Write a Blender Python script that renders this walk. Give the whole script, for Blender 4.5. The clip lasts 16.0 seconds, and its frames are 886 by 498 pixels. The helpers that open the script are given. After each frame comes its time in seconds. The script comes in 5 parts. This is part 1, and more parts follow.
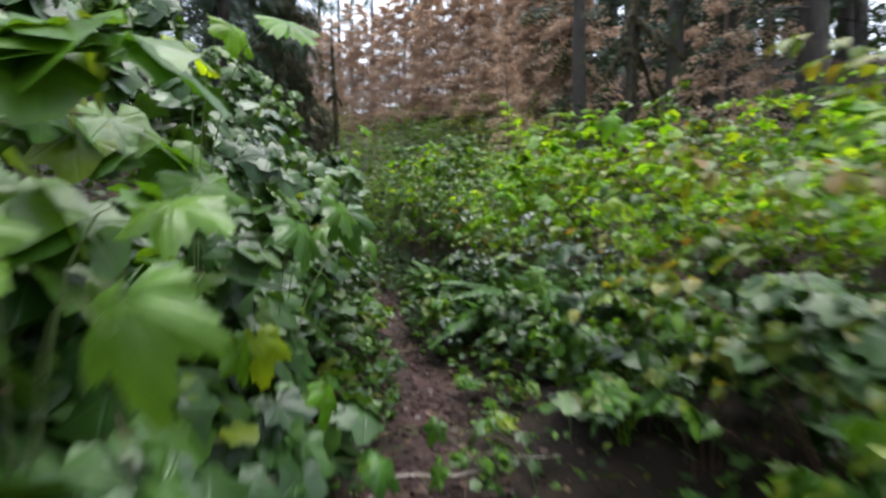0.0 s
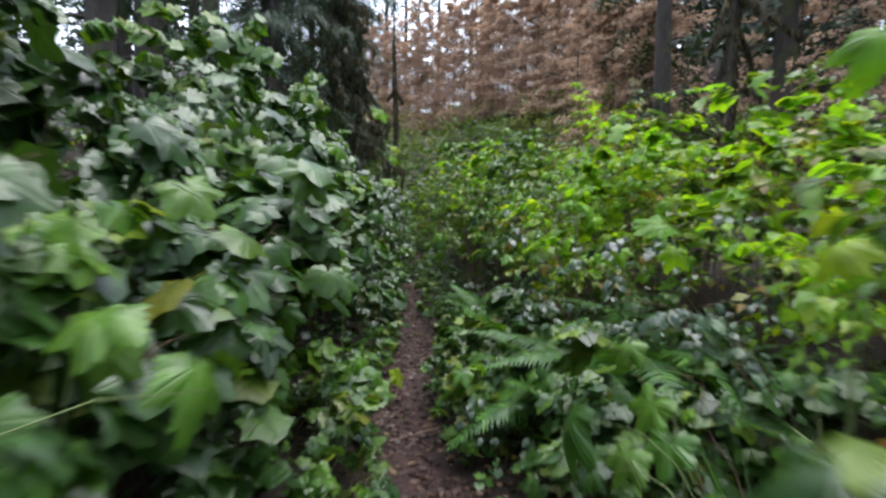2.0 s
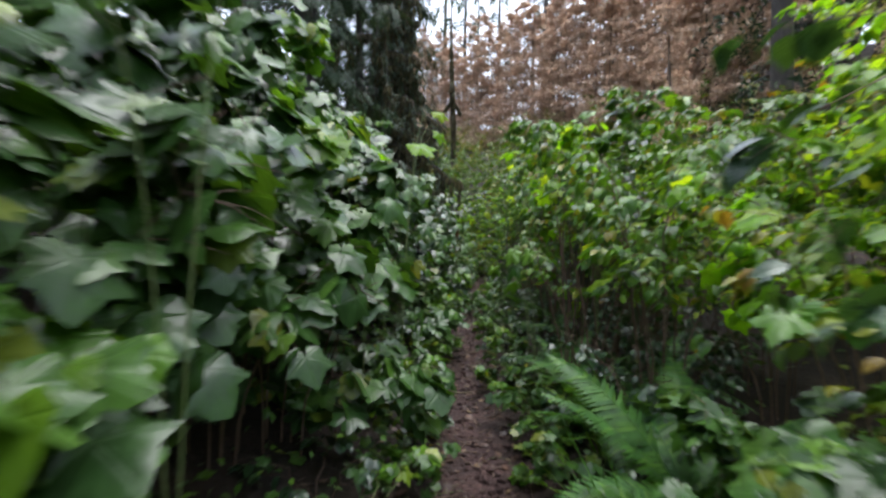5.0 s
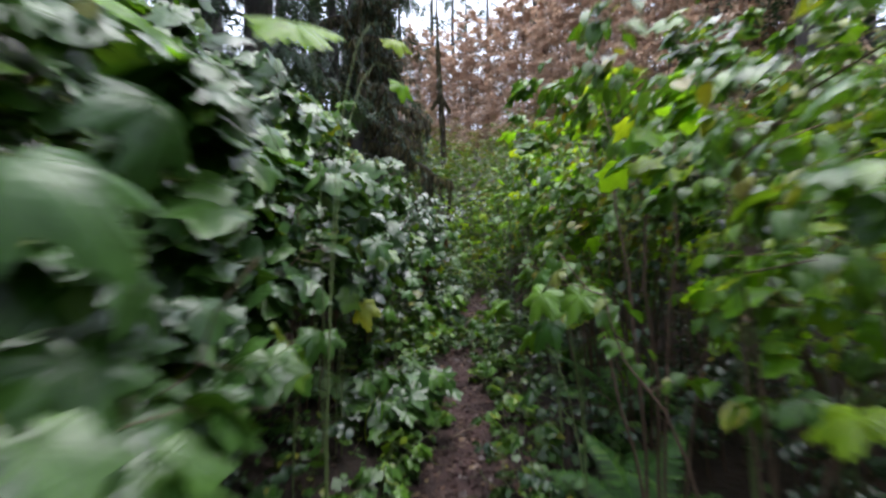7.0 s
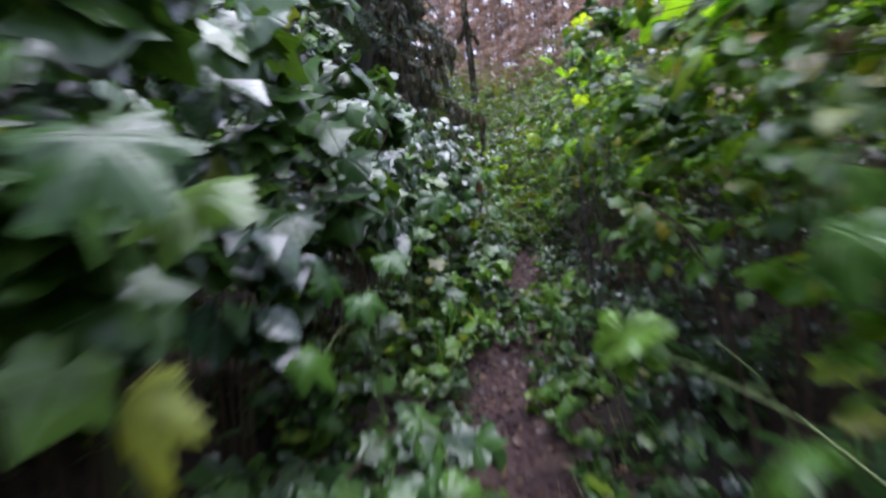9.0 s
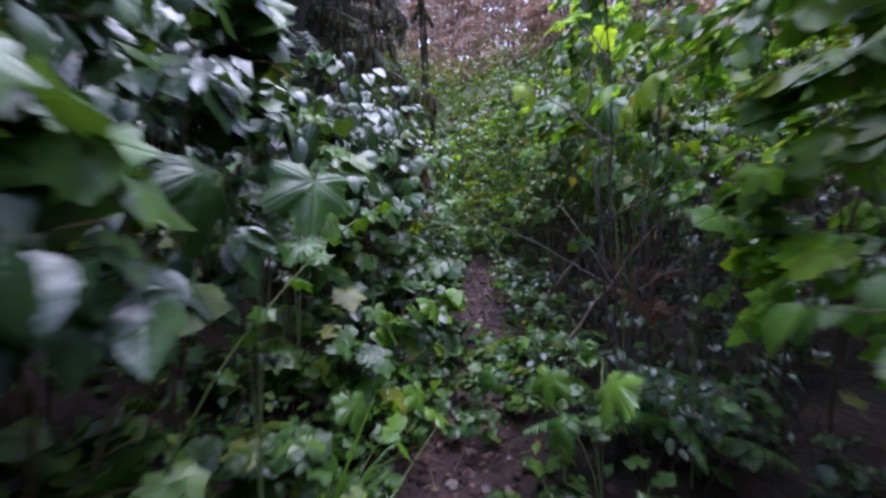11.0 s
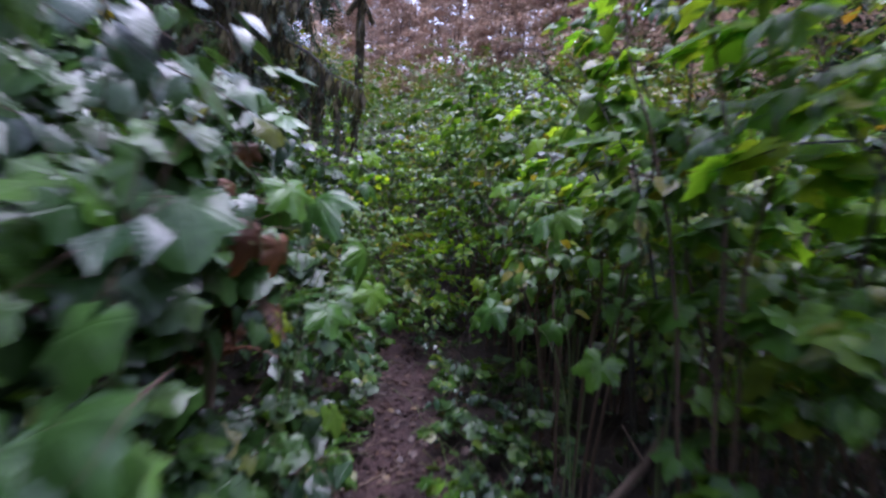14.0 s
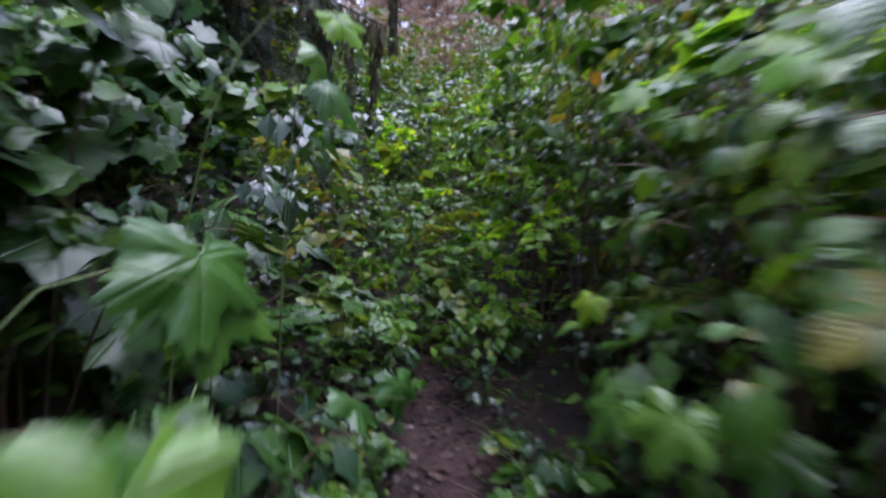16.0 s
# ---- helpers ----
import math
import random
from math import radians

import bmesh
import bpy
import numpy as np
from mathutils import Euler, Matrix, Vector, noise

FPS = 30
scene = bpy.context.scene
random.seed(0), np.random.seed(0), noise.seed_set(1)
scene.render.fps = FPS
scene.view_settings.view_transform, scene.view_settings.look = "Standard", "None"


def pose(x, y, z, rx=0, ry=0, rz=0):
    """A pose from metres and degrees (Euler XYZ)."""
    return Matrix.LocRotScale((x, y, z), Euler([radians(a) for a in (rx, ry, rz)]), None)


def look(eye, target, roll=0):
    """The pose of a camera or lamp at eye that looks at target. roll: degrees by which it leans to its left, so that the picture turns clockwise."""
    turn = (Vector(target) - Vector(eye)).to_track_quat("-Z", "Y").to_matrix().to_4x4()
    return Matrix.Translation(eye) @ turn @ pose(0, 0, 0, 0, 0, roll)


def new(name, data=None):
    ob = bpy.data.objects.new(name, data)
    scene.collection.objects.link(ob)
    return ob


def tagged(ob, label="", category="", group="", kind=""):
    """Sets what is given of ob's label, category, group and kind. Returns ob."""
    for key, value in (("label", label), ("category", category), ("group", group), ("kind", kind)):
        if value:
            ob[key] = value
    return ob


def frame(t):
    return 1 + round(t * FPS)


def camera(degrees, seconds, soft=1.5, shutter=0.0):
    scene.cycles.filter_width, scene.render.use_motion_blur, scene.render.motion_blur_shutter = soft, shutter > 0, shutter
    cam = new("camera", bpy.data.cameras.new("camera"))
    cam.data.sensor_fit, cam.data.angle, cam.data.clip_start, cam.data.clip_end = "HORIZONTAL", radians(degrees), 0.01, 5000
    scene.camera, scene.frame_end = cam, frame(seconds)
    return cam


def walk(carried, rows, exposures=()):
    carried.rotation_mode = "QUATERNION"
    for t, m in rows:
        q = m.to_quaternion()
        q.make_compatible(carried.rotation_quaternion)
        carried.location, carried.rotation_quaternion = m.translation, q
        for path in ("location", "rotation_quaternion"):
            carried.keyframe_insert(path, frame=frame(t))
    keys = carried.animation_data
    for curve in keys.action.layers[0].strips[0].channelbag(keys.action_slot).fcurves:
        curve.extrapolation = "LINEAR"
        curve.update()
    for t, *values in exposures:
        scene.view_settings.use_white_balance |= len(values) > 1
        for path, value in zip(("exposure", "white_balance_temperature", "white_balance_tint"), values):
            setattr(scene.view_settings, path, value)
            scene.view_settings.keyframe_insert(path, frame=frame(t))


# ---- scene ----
# ---- camera and walk ----
cam = camera(86, 16.0, soft=2.5, shutter=1.0)
PATH = [
    (0, (0.029, 0.049, 1.458), (0.03, 2.048, 1.376), -0.3),
    (0.5, (0.049, 0.424, 1.56), (-0.077, 2.419, 1.507), -0.4),
    (1, (0.096, 0.854, 1.582), (-0.109, 2.843, 1.519), -0.8),
    (1.5, (0.144, 1.284, 1.645), (-0.065, 3.271, 1.558), -0.5),
    (2, (0.211, 1.652, 1.646), (-0.052, 3.633, 1.566), 1.1),
    (2.5, (0.109, 2.118, 1.556), (-0.214, 4.087, 1.423), -0.0),
    (3, (0.037, 2.517, 1.626), (-0.274, 4.49, 1.53), 1.0),
    (3.5, (-0.074, 3.122, 1.588), (-0.488, 5.078, 1.546), 0.0),
    (4, (-0.123, 3.559, 1.623), (-0.574, 5.507, 1.643), 1.9),
    (4.2, (-0.174, 3.788, 1.556), (-0.66, 5.727, 1.614), 1.8),
    (6.3, (-0.586, 5.763, 1.687), (-1.104, 7.693, 1.605), 0.3),
    (6.5, (-0.64, 5.994, 1.73), (-1.102, 7.939, 1.707), 0.2),
    (7, (-0.702, 6.604, 1.721), (-1.194, 8.542, 1.755), -1.0),
    (7.5, (-0.792, 7.144, 1.755), (-1.367, 9.06, 1.765), -1.9),
    (8, (-0.909, 7.67, 1.657), (-1.486, 9.584, 1.578), -4.0),
    (8.5, (-0.994, 8.055, 1.64), (-1.519, 9.975, 1.443), -3.0),
    (9, (-1.155, 8.671, 1.685), (-1.816, 10.553, 1.535), -4.9),
    (9.2, (-1.231, 8.895, 1.724), (-1.854, 10.792, 1.6), -3.3),
    (11.3, (-1.63, 10.536, 1.716), (-2.039, 12.485, 1.527), -1.1),
    (11.5, (-1.667, 10.698, 1.671), (-2.048, 12.653, 1.489), -0.4),
    (12, (-1.681, 11.053, 1.877), (-1.926, 13.026, 1.66), 4.4),
    (12.5, (-1.847, 11.471, 1.808), (-2.135, 13.442, 1.635), 1.8),
    (13, (-1.968, 12.143, 1.847), (-2.274, 14.111, 1.668), 3.1),
    (13.5, (-2.029, 12.51, 2.026), (-2.236, 14.498, 1.944), 2.5),
    (14, (-2.035, 13.043, 2.077), (-2.154, 15.036, 1.97), 4.4),
    (14.5, (-2.034, 13.475, 2.105), (-2.225, 15.464, 2.045), 4.8),
    (15, (-2.01, 14.019, 2.118), (-2.36, 15.987, 2.039), 3.8),
    (15.5, (-2.007, 14.382, 1.947), (-2.348, 16.349, 1.827), 4.2),
    (16, (-2.2, 14.821, 1.967), (-2.512, 16.789, 1.79), 2.3),
]
walk(cam, [(t, look(eye, target, roll)) for t, eye, target, roll in PATH],
     exposures=((0.0, 1.55, 6400, 11), (2.5, 1.55, 6250, 13), (4.0, 1.6, 6300, 12), (7.0, 1.65, 6200, 16), (9.0, 1.85, 5700, 27), (11.5, 1.7, 5350, 37),
                (12.5, 1.5, 5300, 39), (14.5, 1.75, 5450, 33), (16.0, 1.7, 5450, 29)))

# ---- world and light: overcast daylight under tall trees ----
world = bpy.data.worlds.new("overcast_sky")
scene.world = world
world.use_nodes = True
wn, wl = world.node_tree.nodes, world.node_tree.links
sky = wn.new("ShaderNodeTexSky")
sky.sky_type = 'NISHITA'
sky.sun_disc = False
sky.sun_elevation = radians(78)
sky.sun_rotation = radians(34)
sky.dust_density = 4.0
sky.air_density = 1.0
cloud = wn.new("ShaderNodeMix")
cloud.data_type = 'RGBA'
cloud.inputs[0].default_value = 0.7
cloud.inputs[7].default_value = (8.6, 9.6, 10.9, 1)
wl.new(sky.outputs[0], cloud.inputs[6])
wl.new(cloud.outputs[2], wn["Background"].inputs[0])
wn["Background"].inputs[1].default_value = 0.10
sun = new("sun", bpy.data.lights.new("sun", 'SUN'))
sun.data.energy = 1.5
sun.data.angle = radians(48)
sun.data.color = (1.0, 0.98, 0.95)
sun.matrix_world = look((4, 12, 40), (0, 6, 0))

# ---- materials ----


def material(name):
    m = bpy.data.materials.new(name)
    m.use_nodes = True
    return m, m.node_tree.nodes, m.node_tree.links, m.node_tree.nodes["Principled BSDF"]


def node(nodes, kind, **values):
    n = nodes.new(kind)
    for k, v in values.items():
        n.inputs[k].default_value = v
    return n


def ramp(nodes, stops):
    n = nodes.new("ShaderNodeValToRGB")
    e = n.color_ramp.elements
    while len(e) < len(stops):
        e.new(0.5)
    for i, (p, c) in enumerate(stops):
        e[i].position, e[i].color = p, (*c, 1)
    return n


def calc(nodes, links, op, a, b=None, clamp=False):
    n = nodes.new("ShaderNodeMath")
    n.operation, n.use_clamp = op, clamp
    for i, v in enumerate((a, b)):
        if v is None:
            continue
        if isinstance(v, (int, float)):
            n.inputs[i].default_value = v
        else:
            links.new(v, n.inputs[i])
    return n.outputs[0]


def leaf_material(name, stops, rough=0.27, palmate=True, vein=0.14, through_light=0.24, shine=(1.5, 1.4, 0.4), coat=0.15):
    """Leaf surface: colour differs leaf by leaf, with veins, blotches, a wet gloss and light that shines through."""
    m, n, l, p = material(name)
    info, geo, uv = n.new("ShaderNodeObjectInfo"), n.new("ShaderNodeNewGeometry"), n.new("ShaderNodeUVMap")
    rnd = calc(n, l, 'FRACT', calc(n, l, 'ADD', info.outputs["Random"], geo.outputs["Random Per Island"]))
    base = ramp(n, stops)
    l.new(rnd, base.inputs[0])
    sep = n.new("ShaderNodeSeparateXYZ")
    l.new(uv.outputs[0], sep.inputs[0])
    if palmate:
        ang = calc(n, l, 'ARCTAN2', sep.outputs[0], sep.outputs[1])
        rad = calc(n, l, 'POWER', calc(n, l, 'ADD', calc(n, l, 'MULTIPLY', sep.outputs[0], sep.outputs[0]),
                                       calc(n, l, 'MULTIPLY', sep.outputs[1], sep.outputs[1])), 0.5)
        dist = calc(n, l, 'MULTIPLY', calc(n, l, 'ABSOLUTE', calc(n, l, 'SINE', calc(n, l, 'MULTIPLY', ang, 3.16))), rad)
    else:
        dist = calc(n, l, 'MULTIPLY', calc(n, l, 'ABSOLUTE', sep.outputs[0]), 3.0)
    line = calc(n, l, 'SUBTRACT', 1.0, calc(n, l, 'MULTIPLY', dist, 16.0), True)
    slant = calc(n, l, 'SUBTRACT', sep.outputs[1], calc(n, l, 'MULTIPLY', calc(n, l, 'ABSOLUTE', sep.outputs[0]), 0.8))
    rib_line = calc(n, l, 'POWER', calc(n, l, 'MINIMUM', calc(n, l, 'MULTIPLY', dist, 7.0), 1.0), 0.6)
    ribs = calc(n, l, 'POWER', calc(n, l, 'ABSOLUTE', calc(n, l, 'SINE', calc(n, l, 'MULTIPLY', slant, 26.0))), 0.5)
    geo_noise = node(n, "ShaderNodeTexNoise", Scale=14.0, Detail=4.0)
    l.new(geo.outputs["Position"], geo_noise.inputs["Vector"])
    blot = ramp(n, ((0.3, (0.62, 0.62, 0.62)), (0.65, (1.12, 1.12, 1.05))))
    l.new(geo_noise.outputs[0], blot.inputs[0])
    mul = n.new("ShaderNodeMix")
    mul.data_type, mul.blend_type = 'RGBA', 'MULTIPLY'
    mul.inputs[0].default_value = 1.0
    l.new(base.outputs[0], mul.inputs[6])
    l.new(blot.outputs[0], mul.inputs[7])
    veins = n.new("ShaderNodeMix")
    veins.data_type = 'RGBA'
    veins.inputs[7].default_value = (*[min(1, c * 1.7 + 0.03) for c in stops[len(stops) // 2][1]], 1)
    l.new(calc(n, l, 'MULTIPLY', line, vein), veins.inputs[0])
    l.new(mul.outputs[2], veins.inputs[6])
    spots = node(n, "ShaderNodeTexNoise", Scale=60.0, Detail=2.0)
    l.new(geo.outputs["Position"], spots.inputs["Vector"])
    rr = n.new("ShaderNodeMapRange")
    rr.inputs[3].default_value, rr.inputs[4].default_value = rough - 0.08, rough + 0.22
    l.new(spots.outputs[0], rr.inputs[0])
    l.new(rr.outputs[0], p.inputs["Roughness"])
    l.new(veins.outputs[2], p.inputs["Base Color"])
    p.inputs["Specular IOR Level"].default_value = 0.3
    p.inputs["Coat Weight"].default_value = coat
    p.inputs["Coat Roughness"].default_value = 0.22
    bump = node(n, "ShaderNodeBump", Strength=0.5, Distance=0.005)
    l.new(calc(n, l, 'ADD', calc(n, l, 'ADD', calc(n, l, 'MULTIPLY', ribs, 0.0 if palmate else 0.35), rib_line), calc(n, l, 'MULTIPLY', spots.outputs[0], 0.8)), bump.inputs["Height"])
    l.new(bump.outputs[0], p.inputs["Normal"])
    tr = n.new("ShaderNodeBsdfTranslucent")
    bright = n.new("ShaderNodeMix")
    bright.data_type, bright.blend_type = 'RGBA', 'MULTIPLY'
    bright.inputs[0].default_value = 1.0
    bright.inputs[7].default_value = (*shine, 1)
    l.new(veins.outputs[2], bright.inputs[6])
    l.new(bright.outputs[2], tr.inputs[0])
    mix = n.new("ShaderNodeMixShader")
    mix.inputs[0].default_value = through_light
    l.new(p.outputs[0], mix.inputs[1])
    l.new(tr.outputs[0], mix.inputs[2])
    l.new(mix.outputs[0], n["Material Output"].inputs[0])
    return m


def rough_material(name, stops, scale, bump_strength=0.6, bump_distance=0.02, rough=(0.6, 0.95), second=None, stretch=(1, 1, 1)):
    """Bark, soil and wood: noise at two scales, fine relief, patchy gloss."""
    m, n, l, p = material(name)
    geo = n.new("ShaderNodeNewGeometry")
    mp = n.new("ShaderNodeMapping")
    mp.inputs["Scale"].default_value = stretch
    l.new(geo.outputs["Position"], mp.inputs[0])
    big = node(n, "ShaderNodeTexNoise", Scale=scale, Detail=8.0, Roughness=0.65)
    fine = node(n, "ShaderNodeTexNoise", Scale=scale * 9, Detail=5.0, Roughness=0.7)
    l.new(mp.outputs[0], big.inputs["Vector"])
    l.new(mp.outputs[0], fine.inputs["Vector"])
    both = calc(n, l, 'ADD', calc(n, l, 'MULTIPLY', big.outputs[0], 0.6), calc(n, l, 'MULTIPLY', fine.outputs[0], 0.4))
    col = ramp(n, stops)
    l.new(both, col.inputs[0])
    out = col.outputs[0]
    if second:
        where = node(n, "ShaderNodeTexNoise", Scale=second[1], Detail=6.0)
        l.new(geo.outputs["Position"], where.inputs["Vector"])
        r2 = ramp(n, ((second[2], (0, 0, 0)), (second[2] + 0.12, (1, 1, 1))))
        l.new(where.outputs[0], r2.inputs[0])
        mx = n.new("ShaderNodeMix")
        mx.data_type = 'RGBA'
        l.new(r2.outputs[0], mx.inputs[0])
        l.new(out, mx.inputs[6])
        mx.inputs[7].default_value = (*second[0], 1)
        out = mx.outputs[2]
    l.new(out, p.inputs["Base Color"])
    rr = n.new("ShaderNodeMapRange")
    rr.inputs[3].default_value, rr.inputs[4].default_value = rough
    l.new(fine.outputs[0], rr.inputs[0])
    l.new(rr.outputs[0], p.inputs["Roughness"])
    b = node(n, "ShaderNodeBump", Strength=bump_strength, Distance=bump_distance)
    l.new(both, b.inputs["Height"])
    l.new(b.outputs[0], p.inputs["Normal"])
    return m


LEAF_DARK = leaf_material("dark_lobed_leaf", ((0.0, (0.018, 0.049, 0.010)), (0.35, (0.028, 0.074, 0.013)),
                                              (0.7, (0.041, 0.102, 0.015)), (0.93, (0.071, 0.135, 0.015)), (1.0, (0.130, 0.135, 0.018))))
LEAF_LIGHT = leaf_material("light_lobed_leaf", ((0.0, (0.041, 0.111, 0.014)), (0.5, (0.068, 0.165, 0.016)),
                                                (0.85, (0.109, 0.222, 0.016)), (1.0, (0.190, 0.228, 0.022))), through_light=0.36)
LEAF_GLOSS = leaf_material("glossy_wet_lobed_leaf", ((0.0, (0.022, 0.059, 0.015)), (0.5, (0.037, 0.092, 0.018)), (1.0, (0.063, 0.139, 0.022))), rough=0.28, coat=0.26,
                           through_light=0.22)
LEAF_MID = leaf_material("green_lobed_leaf", ((0.0, (0.037, 0.100, 0.017)), (0.5, (0.064, 0.151, 0.019)), (1.0, (0.109, 0.217, 0.023))), rough=0.25, through_light=0.3)
LEAF_BRIGHT = leaf_material("yellow_green_leaf", ((0.0, (0.130, 0.308, 0.015)), (0.6, (0.186, 0.366, 0.015)), (1.0, (0.297, 0.404, 0.024))),
                            through_light=0.6)
LEAF_WAXY = leaf_material("waxy_oval_leaf", ((0.0, (0.017, 0.045, 0.021)), (0.5, (0.027, 0.066, 0.027)), (1.0, (0.048, 0.102, 0.030))),
                          rough=0.24, palmate=False, through_light=0.25, coat=0.6)
LEAF_SMALL = leaf_material("small_oval_leaf", ((0.0, (0.034, 0.094, 0.011)), (0.5, (0.064, 0.153, 0.016)), (0.85, (0.105, 0.207, 0.018)),
                                               (1.0, (0.211, 0.186, 0.021))), rough=0.24, palmate=False, through_light=0.34, coat=0.15)
LEAF_AUTUMN = leaf_material("yellowing_small_leaf", ((0.0, (0.074, 0.143, 0.017)), (0.5, (0.120, 0.190, 0.021)), (0.82, (0.191, 0.190, 0.024)),
                                                     (1.0, (0.220, 0.124, 0.024))), palmate=False, through_light=0.4)
LEAF_DEAD = leaf_material("dead_brown_leaf", ((0.0, (0.06, 0.024, 0.015)), (0.5, (0.11, 0.045, 0.025)), (1.0, (0.19, 0.085, 0.05))),
                          rough=0.5, through_light=0.25)
LEAF_YELLOW = leaf_material("yellowing_lobed_leaf", ((0.0, (0.25, 0.3, 0.05)), (1.0, (0.4, 0.36, 0.07))), rough=0.45, through_light=0.4)
LEAF_LITTER = leaf_material("fallen_leaf", ((0.0, (0.03, 0.016, 0.013)), (0.5, (0.06, 0.033, 0.025)), (0.9, (0.11, 0.06, 0.04)),
                                            (1.0, (0.17, 0.12, 0.06))), rough=0.4, through_light=0.1)
LEAF_RUST = leaf_material("rust_brown_foliage", ((0.0, (0.42, 0.30, 0.225)), (0.5, (0.55, 0.41, 0.32)), (1.0, (0.64, 0.50, 0.40))),
                          rough=0.7, palmate=False, through_light=0.5, shine=(1.1, 1.0, 0.92), coat=0.0)
FERN = leaf_material("fern_frond_green", ((0.0, (0.034, 0.101, 0.022)), (0.6, (0.054, 0.147, 0.027)), (1.0, (0.097, 0.212, 0.032))),
                     rough=0.36, palmate=False, through_light=0.3)
NEEDLE = leaf_material("conifer_needles", ((0.0, (0.022, 0.042, 0.026)), (0.6, (0.035, 0.065, 0.035)), (1.0, (0.05, 0.085, 0.045))),
                       rough=0.5, palmate=False, through_light=0.15, coat=0.0)
MOSS = leaf_material("hanging_moss", ((0.0, (0.025, 0.02, 0.012)), (0.5, (0.05, 0.042, 0.02)), (1.0, (0.1, 0.085, 0.035))),
                     rough=0.75, palmate=False, through_light=0.2, coat=0.0)
STEM_BROWN = rough_material("brown_stem", ((0.3, (0.05, 0.03, 0.02)), (0.7, (0.13, 0.075, 0.045))), 40, bump_distance=0.003)
STEM_GREEN = rough_material("green_stem", ((0.3, (0.07, 0.11, 0.03)), (0.7, (0.15, 0.19, 0.06))), 40, bump_distance=0.002)
BARK = rough_material("wet_dark_bark", ((0.3, (0.018, 0.015, 0.013)), (0.52, (0.05, 0.04, 0.035)), (0.72, (0.12, 0.095, 0.08))), 7,
                      bump_strength=1.0, bump_distance=0.06, second=((0.07, 0.08, 0.025), 1.6, 0.56), stretch=(1, 1, 0.25))
BARK_BROWN = rough_material("brown_bark", ((0.3, (0.07, 0.045, 0.03)), (0.55, (0.15, 0.1, 0.07)), (0.8, (0.24, 0.17, 0.12))), 6,
                            bump_strength=0.9, bump_distance=0.03, second=((0.1, 0.11, 0.03), 2.0, 0.6), stretch=(1, 1, 0.3))

STICK_PALE = rough_material("pale_dead_wood", ((0.3, (0.2, 0.17, 0.14)), (0.7, (0.42, 0.38, 0.33))), 30, bump_distance=0.003, stretch=(0.3, 1, 1))


def soil_material():
    """Forest floor: brown litter and moss, darkened for the shade under the bushes, with bare wet trodden earth along
    the trail, marked by a vertex attribute.
    """
    m, n, l, p = material("forest_soil")
    geo, at = n.new("ShaderNodeNewGeometry"), n.new("ShaderNodeAttribute")
    at.attribute_name = "trodden"
    a = node(n, "ShaderNodeTexNoise", Scale=3.0, Detail=10.0, Roughness=0.7)
    b = node(n, "ShaderNodeTexNoise", Scale=45.0, Detail=6.0, Roughness=0.7)
    v = node(n, "ShaderNodeTexVoronoi", Scale=26.0, Randomness=1.0)
    for t in (a, b, v):
        l.new(geo.outputs["Position"], t.inputs["Vector"])
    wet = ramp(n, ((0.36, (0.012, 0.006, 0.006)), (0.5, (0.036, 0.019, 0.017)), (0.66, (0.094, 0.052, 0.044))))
    # Off-trail litter tones cut towards black, to put the bushes' shade into the colour.
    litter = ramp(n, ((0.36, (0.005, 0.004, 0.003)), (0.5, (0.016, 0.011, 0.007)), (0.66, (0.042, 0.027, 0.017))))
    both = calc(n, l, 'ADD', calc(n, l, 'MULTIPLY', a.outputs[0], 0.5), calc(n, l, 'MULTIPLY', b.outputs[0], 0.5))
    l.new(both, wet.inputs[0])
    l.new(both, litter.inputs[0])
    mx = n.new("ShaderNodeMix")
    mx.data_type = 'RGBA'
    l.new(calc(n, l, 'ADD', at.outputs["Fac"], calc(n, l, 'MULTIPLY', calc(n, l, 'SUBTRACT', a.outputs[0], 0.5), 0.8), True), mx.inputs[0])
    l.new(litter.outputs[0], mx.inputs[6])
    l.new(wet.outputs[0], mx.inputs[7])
    l.new(mx.outputs[2], p.inputs["Base Color"])
    rr = n.new("ShaderNodeMapRange")
    rr.inputs[3].default_value, rr.inputs[4].default_value = 0.6, 1.0
    p.inputs["Specular IOR Level"].default_value = 0.25
    l.new(b.outputs[0], rr.inputs[0])
    l.new(rr.outputs[0], p.inputs["Roughness"])
    bump = node(n, "ShaderNodeBump", Strength=1.0, Distance=0.03)
    l.new(calc(n, l, 'ADD', both, calc(n, l, 'MULTIPLY', v.outputs[0], 0.5)), bump.inputs["Height"])
    l.new(bump.outputs[0], p.inputs["Normal"])
    return m


SOIL = soil_material()

# ---- mesh builders ----
rng = np.random.default_rng(7)


def mesh_of(name, verts, tris, mat, uvs=None, smooth=True):
    """One mesh from arrays of corners and triangles."""
    me = bpy.data.meshes.new(name)
    verts, tris = np.asarray(verts, np.float32), np.asarray(tris, np.int32)
    me.vertices.add(len(verts))
    me.vertices.foreach_set("co", verts.ravel())
    me.loops.add(tris.size)
    me.loops.foreach_set("vertex_index", tris.ravel())
    me.polygons.add(len(tris))
    me.polygons.foreach_set("loop_start", np.arange(0, tris.size, 3, dtype=np.int32))
    me.polygons.foreach_set("loop_total", np.full(len(tris), 3, np.int32))
    if smooth:
        me.polygons.foreach_set("use_smooth", np.ones(len(tris), bool))
    if uvs is not None:
        layer = me.uv_layers.new(name="leaf")
        layer.data.foreach_set("uv", np.asarray(uvs, np.float32)[tris.ravel()].ravel())
    me.materials.append(mat)
    me.update(calc_edges=True)
    return me


